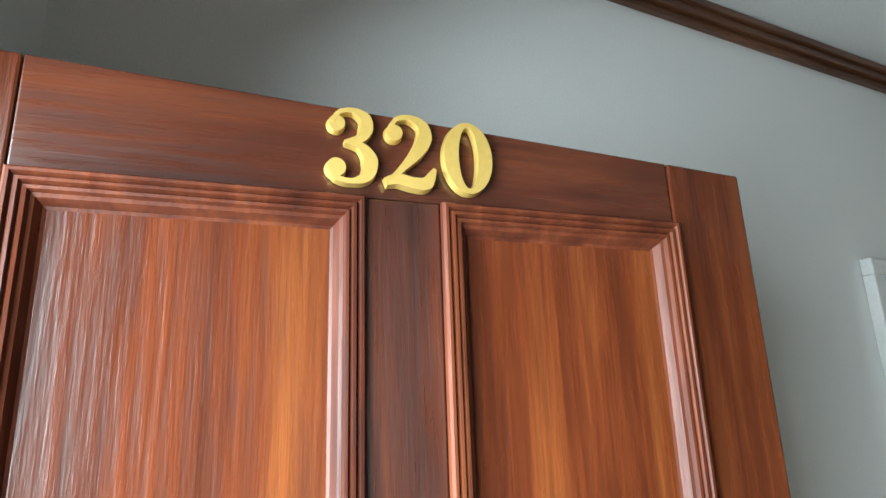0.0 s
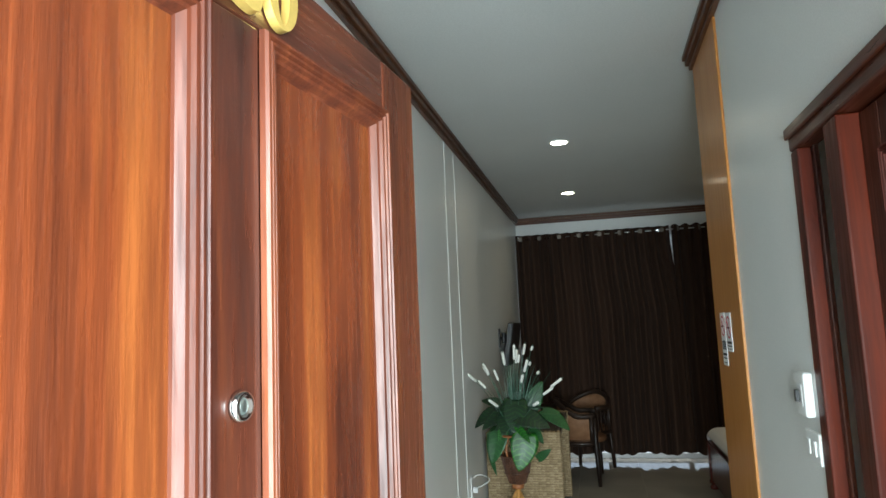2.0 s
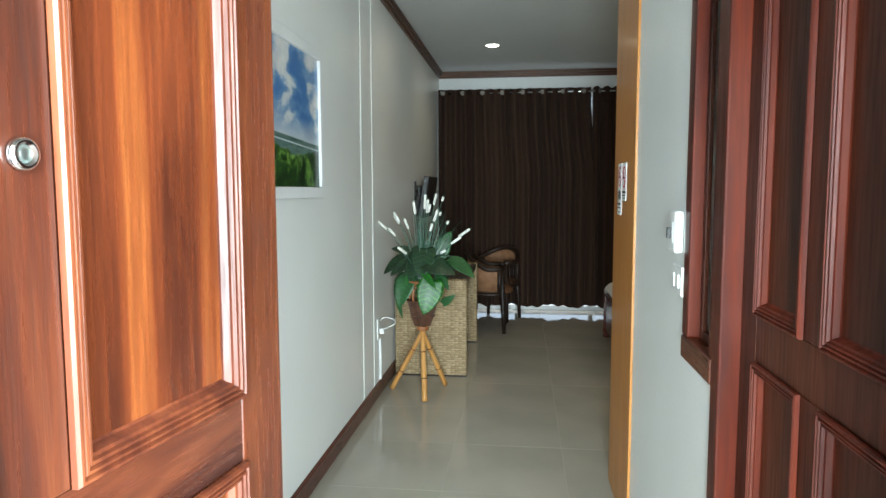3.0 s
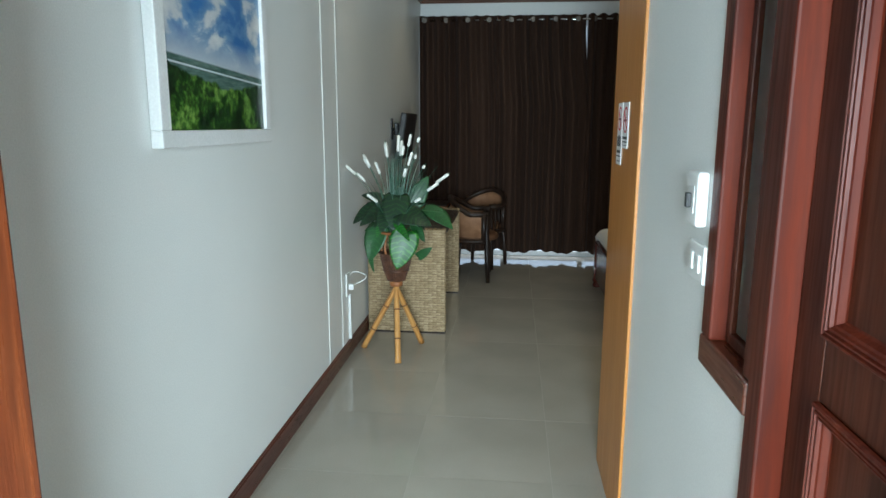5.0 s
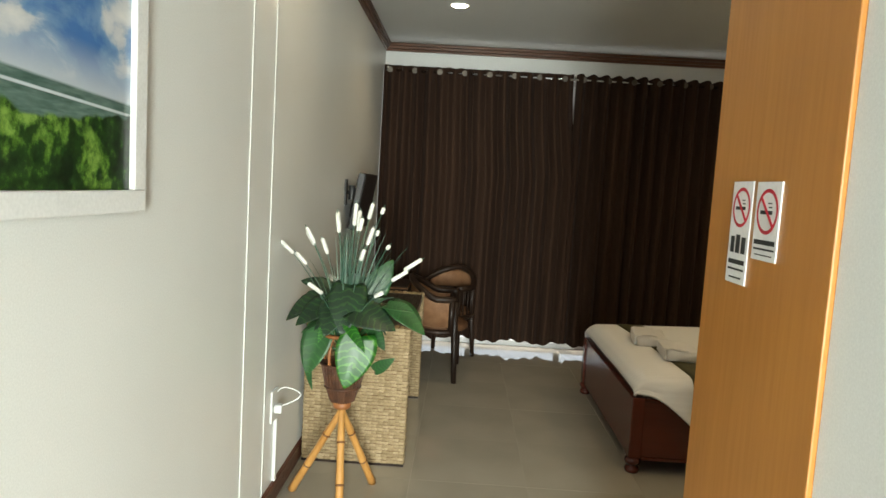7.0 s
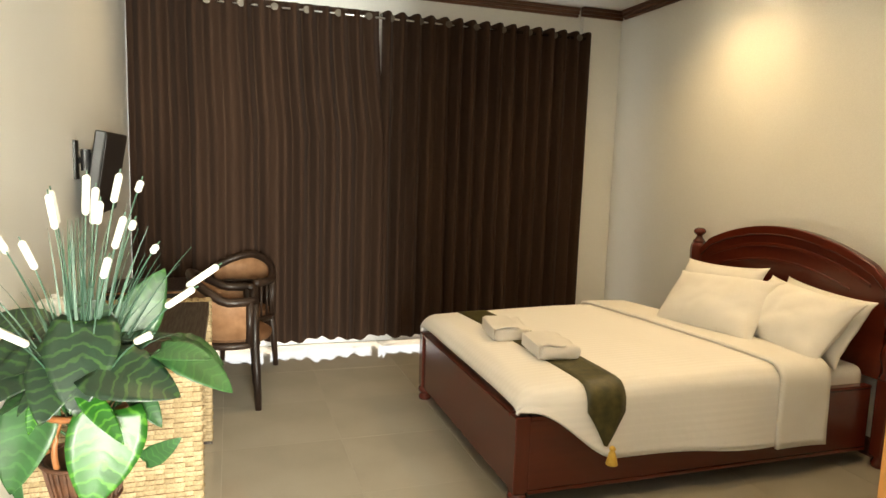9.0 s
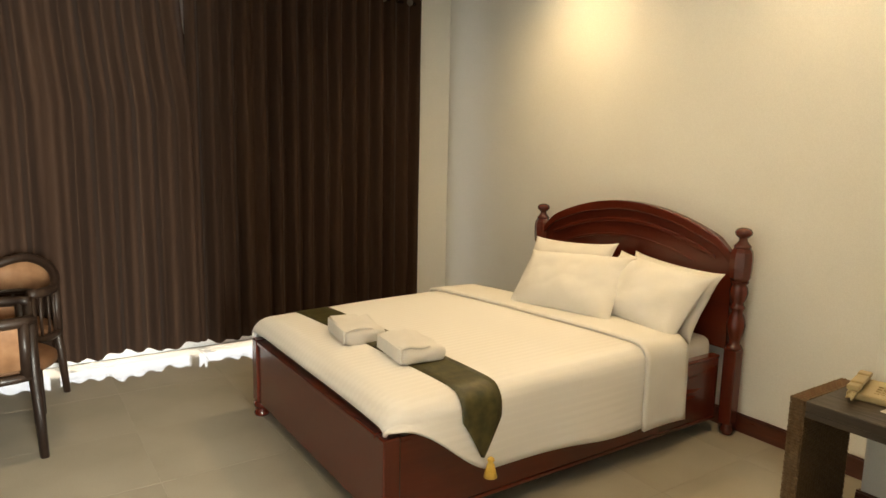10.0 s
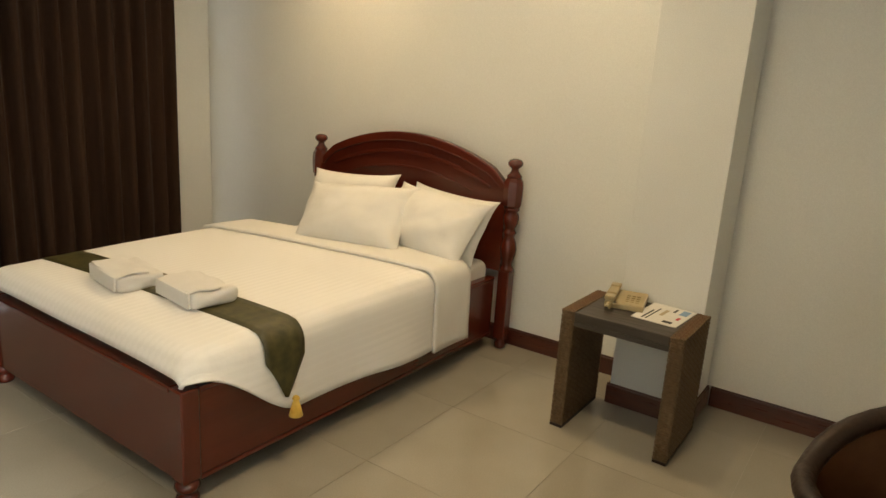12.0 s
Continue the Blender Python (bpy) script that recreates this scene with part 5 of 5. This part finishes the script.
def no_smoking(y0, y1, z0, z1, label, lines):
    """Card on the board; its face looks along -x, so its left side is at the larger y."""
    s = thing("no_smoking_sign", label, "sign", (1.4615, (y0 + y1) / 2, z0), 0, "no smoking signs")
    w, h = y1 - y0, z1 - z0
    part("card", box(-0.003, 0, -w / 2, w / 2, 0, h), "sign_white", s, bevel=0.0008)
    turn = Matrix.Translation((-0.0031, 0, h - w * 0.56)) @ Matrix.Rotation(radians(-90), 4, "Z")
    r = w * 0.43
    bm = bmesh.new()
    ring_shape(bm, r, r, r * 0.83, r * 0.83, 0, -0.0006, (0, 0), 36)
    part("red_ring", put(bm, turn), "red_ink", s, "red ring")
    bm = box(-r * 0.93, r * 0.93, -0.0013, -0.0001, -r * 0.07, r * 0.07)
    bmesh.ops.rotate(bm, matrix=Matrix.Rotation(radians(45), 3, "Y"), verts=bm.verts)
    part("red_slash", put(bm, turn), "red_ink", s, "red diagonal bar")
    part("cigarette", put(box(-r * 0.62, r * 0.5, -0.0007, 0, -r * 0.12, r * 0.05), turn), "ink", s, "black cigarette")
    part("smoke", put(box(r * 0.15, r * 0.45, -0.0005, 0, r * 0.16, r * 0.22), turn), "ink", s)
    part("smoke", put(box(r * 0.05, r * 0.40, -0.0005, 0, r * 0.34, r * 0.39), turn), "ink", s)
    for a, b, c, d in lines:
        part("print_line", box(-0.0037, -0.0031, -w / 2 + a * w, -w / 2 + b * w, c * h, d * h), "ink", s)


no_smoking(3.252, 3.358, 1.352, 1.586, "white no-smoking card with red ring and large black lettering", ((0.12, 0.32, 0.30, 0.46), (0.40, 0.60, 0.30, 0.48), (0.68, 0.86, 0.30, 0.46), (0.1, 0.9, 0.19, 0.235), (0.1, 0.9, 0.13, 0.15), (0.2, 0.8, 0.05, 0.065)))
no_smoking(3.120, 3.232, 1.418, 1.584, "smaller white no-smoking card with red ring and small print", ((0.08, 0.92, 0.20, 0.26), (0.08, 0.92, 0.13, 0.155), (0.15, 0.85, 0.06, 0.075)))

# ---- television on its wall arm ----
tv = thing("television", "black flat television on a wall arm, seen edge-on", "television", (0.088, 6.60, 1.40), -1)
tv.matrix_world = pose(0.095, 6.60, 1.40, 0, 9, -1)
part("screen_case", box(-0.024, 0.024, -0.29, 0.29, -0.20, 0.20), "black", tv, bevel=0.008)
part("screen", box(0.0242, 0.0255, -0.27, 0.27, -0.175, 0.185), "black", tv)
part("rear_box", box(-0.052, -0.0243, -0.18, 0.18, -0.13, 0.09), "black", tv, bevel=0.01)
part("mount_plate", box(-0.060, -0.0525, -0.07, 0.07, -0.07, 0.07), "black", tv)
to_tv = tv.matrix_world.inverted() @ Matrix.Translation((0.0, 6.36, 1.46))
arm = part("wall_arm", put(tube([(0.012, 0.0, 0.0), (0.05, 0.03, 0.0), (0.058, 0.16, -0.02)], 0.014, 8), to_tv), "black", tv, "black metal wall arm")
part("wall_plate", put(box(0.001, 0.012, -0.035, 0.035, -0.09, 0.09), to_tv), "black", arm, bevel=0.002)
part("hinge", put(lathe([(0.001, -0.05), (0.022, -0.05), (0.022, 0.05), (0.001, 0.05)], 14, (0.045, 0.012, 0)), to_tv), "black", arm)

# ---- tiled floor ----
floor = thing("floor", "polished beige ceramic floor tiles with thin joints", "floor", kind="structure")
part("bed_joint", box(-0.12, RIGHT + 0.15, 0.12, BACK + 0.2, -0.1, -0.0022), "grout", floor, "grey cement joints")
TILE = 0.6125
bm = box(-TILE / 2 + 0.0007, TILE / 2 - 0.0007, -TILE / 2 + 0.0007, TILE / 2 - 0.0007, -0.0021, 0.0)
tile_mesh = bpy.data.meshes.new("tile")
bm.to_mesh(tile_mesh)
bm.free()
tile_mesh.materials.append(M["tile"])
for i in range(-1, 7):
    for j in range(0, 14):
        x, y = 0.635 + (i - 0.5) * TILE, 0.20 + (j + 0.5) * TILE
        if x - TILE / 2 > RIGHT or x + TILE / 2 < 0 or y - TILE / 2 > BACK + 0.05:
            continue
        t = new("tile", tile_mesh)
        t.parent = floor
        t.location = (x, y, 0.0002 * math.sin(i * 7.3 + j * 3.1) - 0.0002)
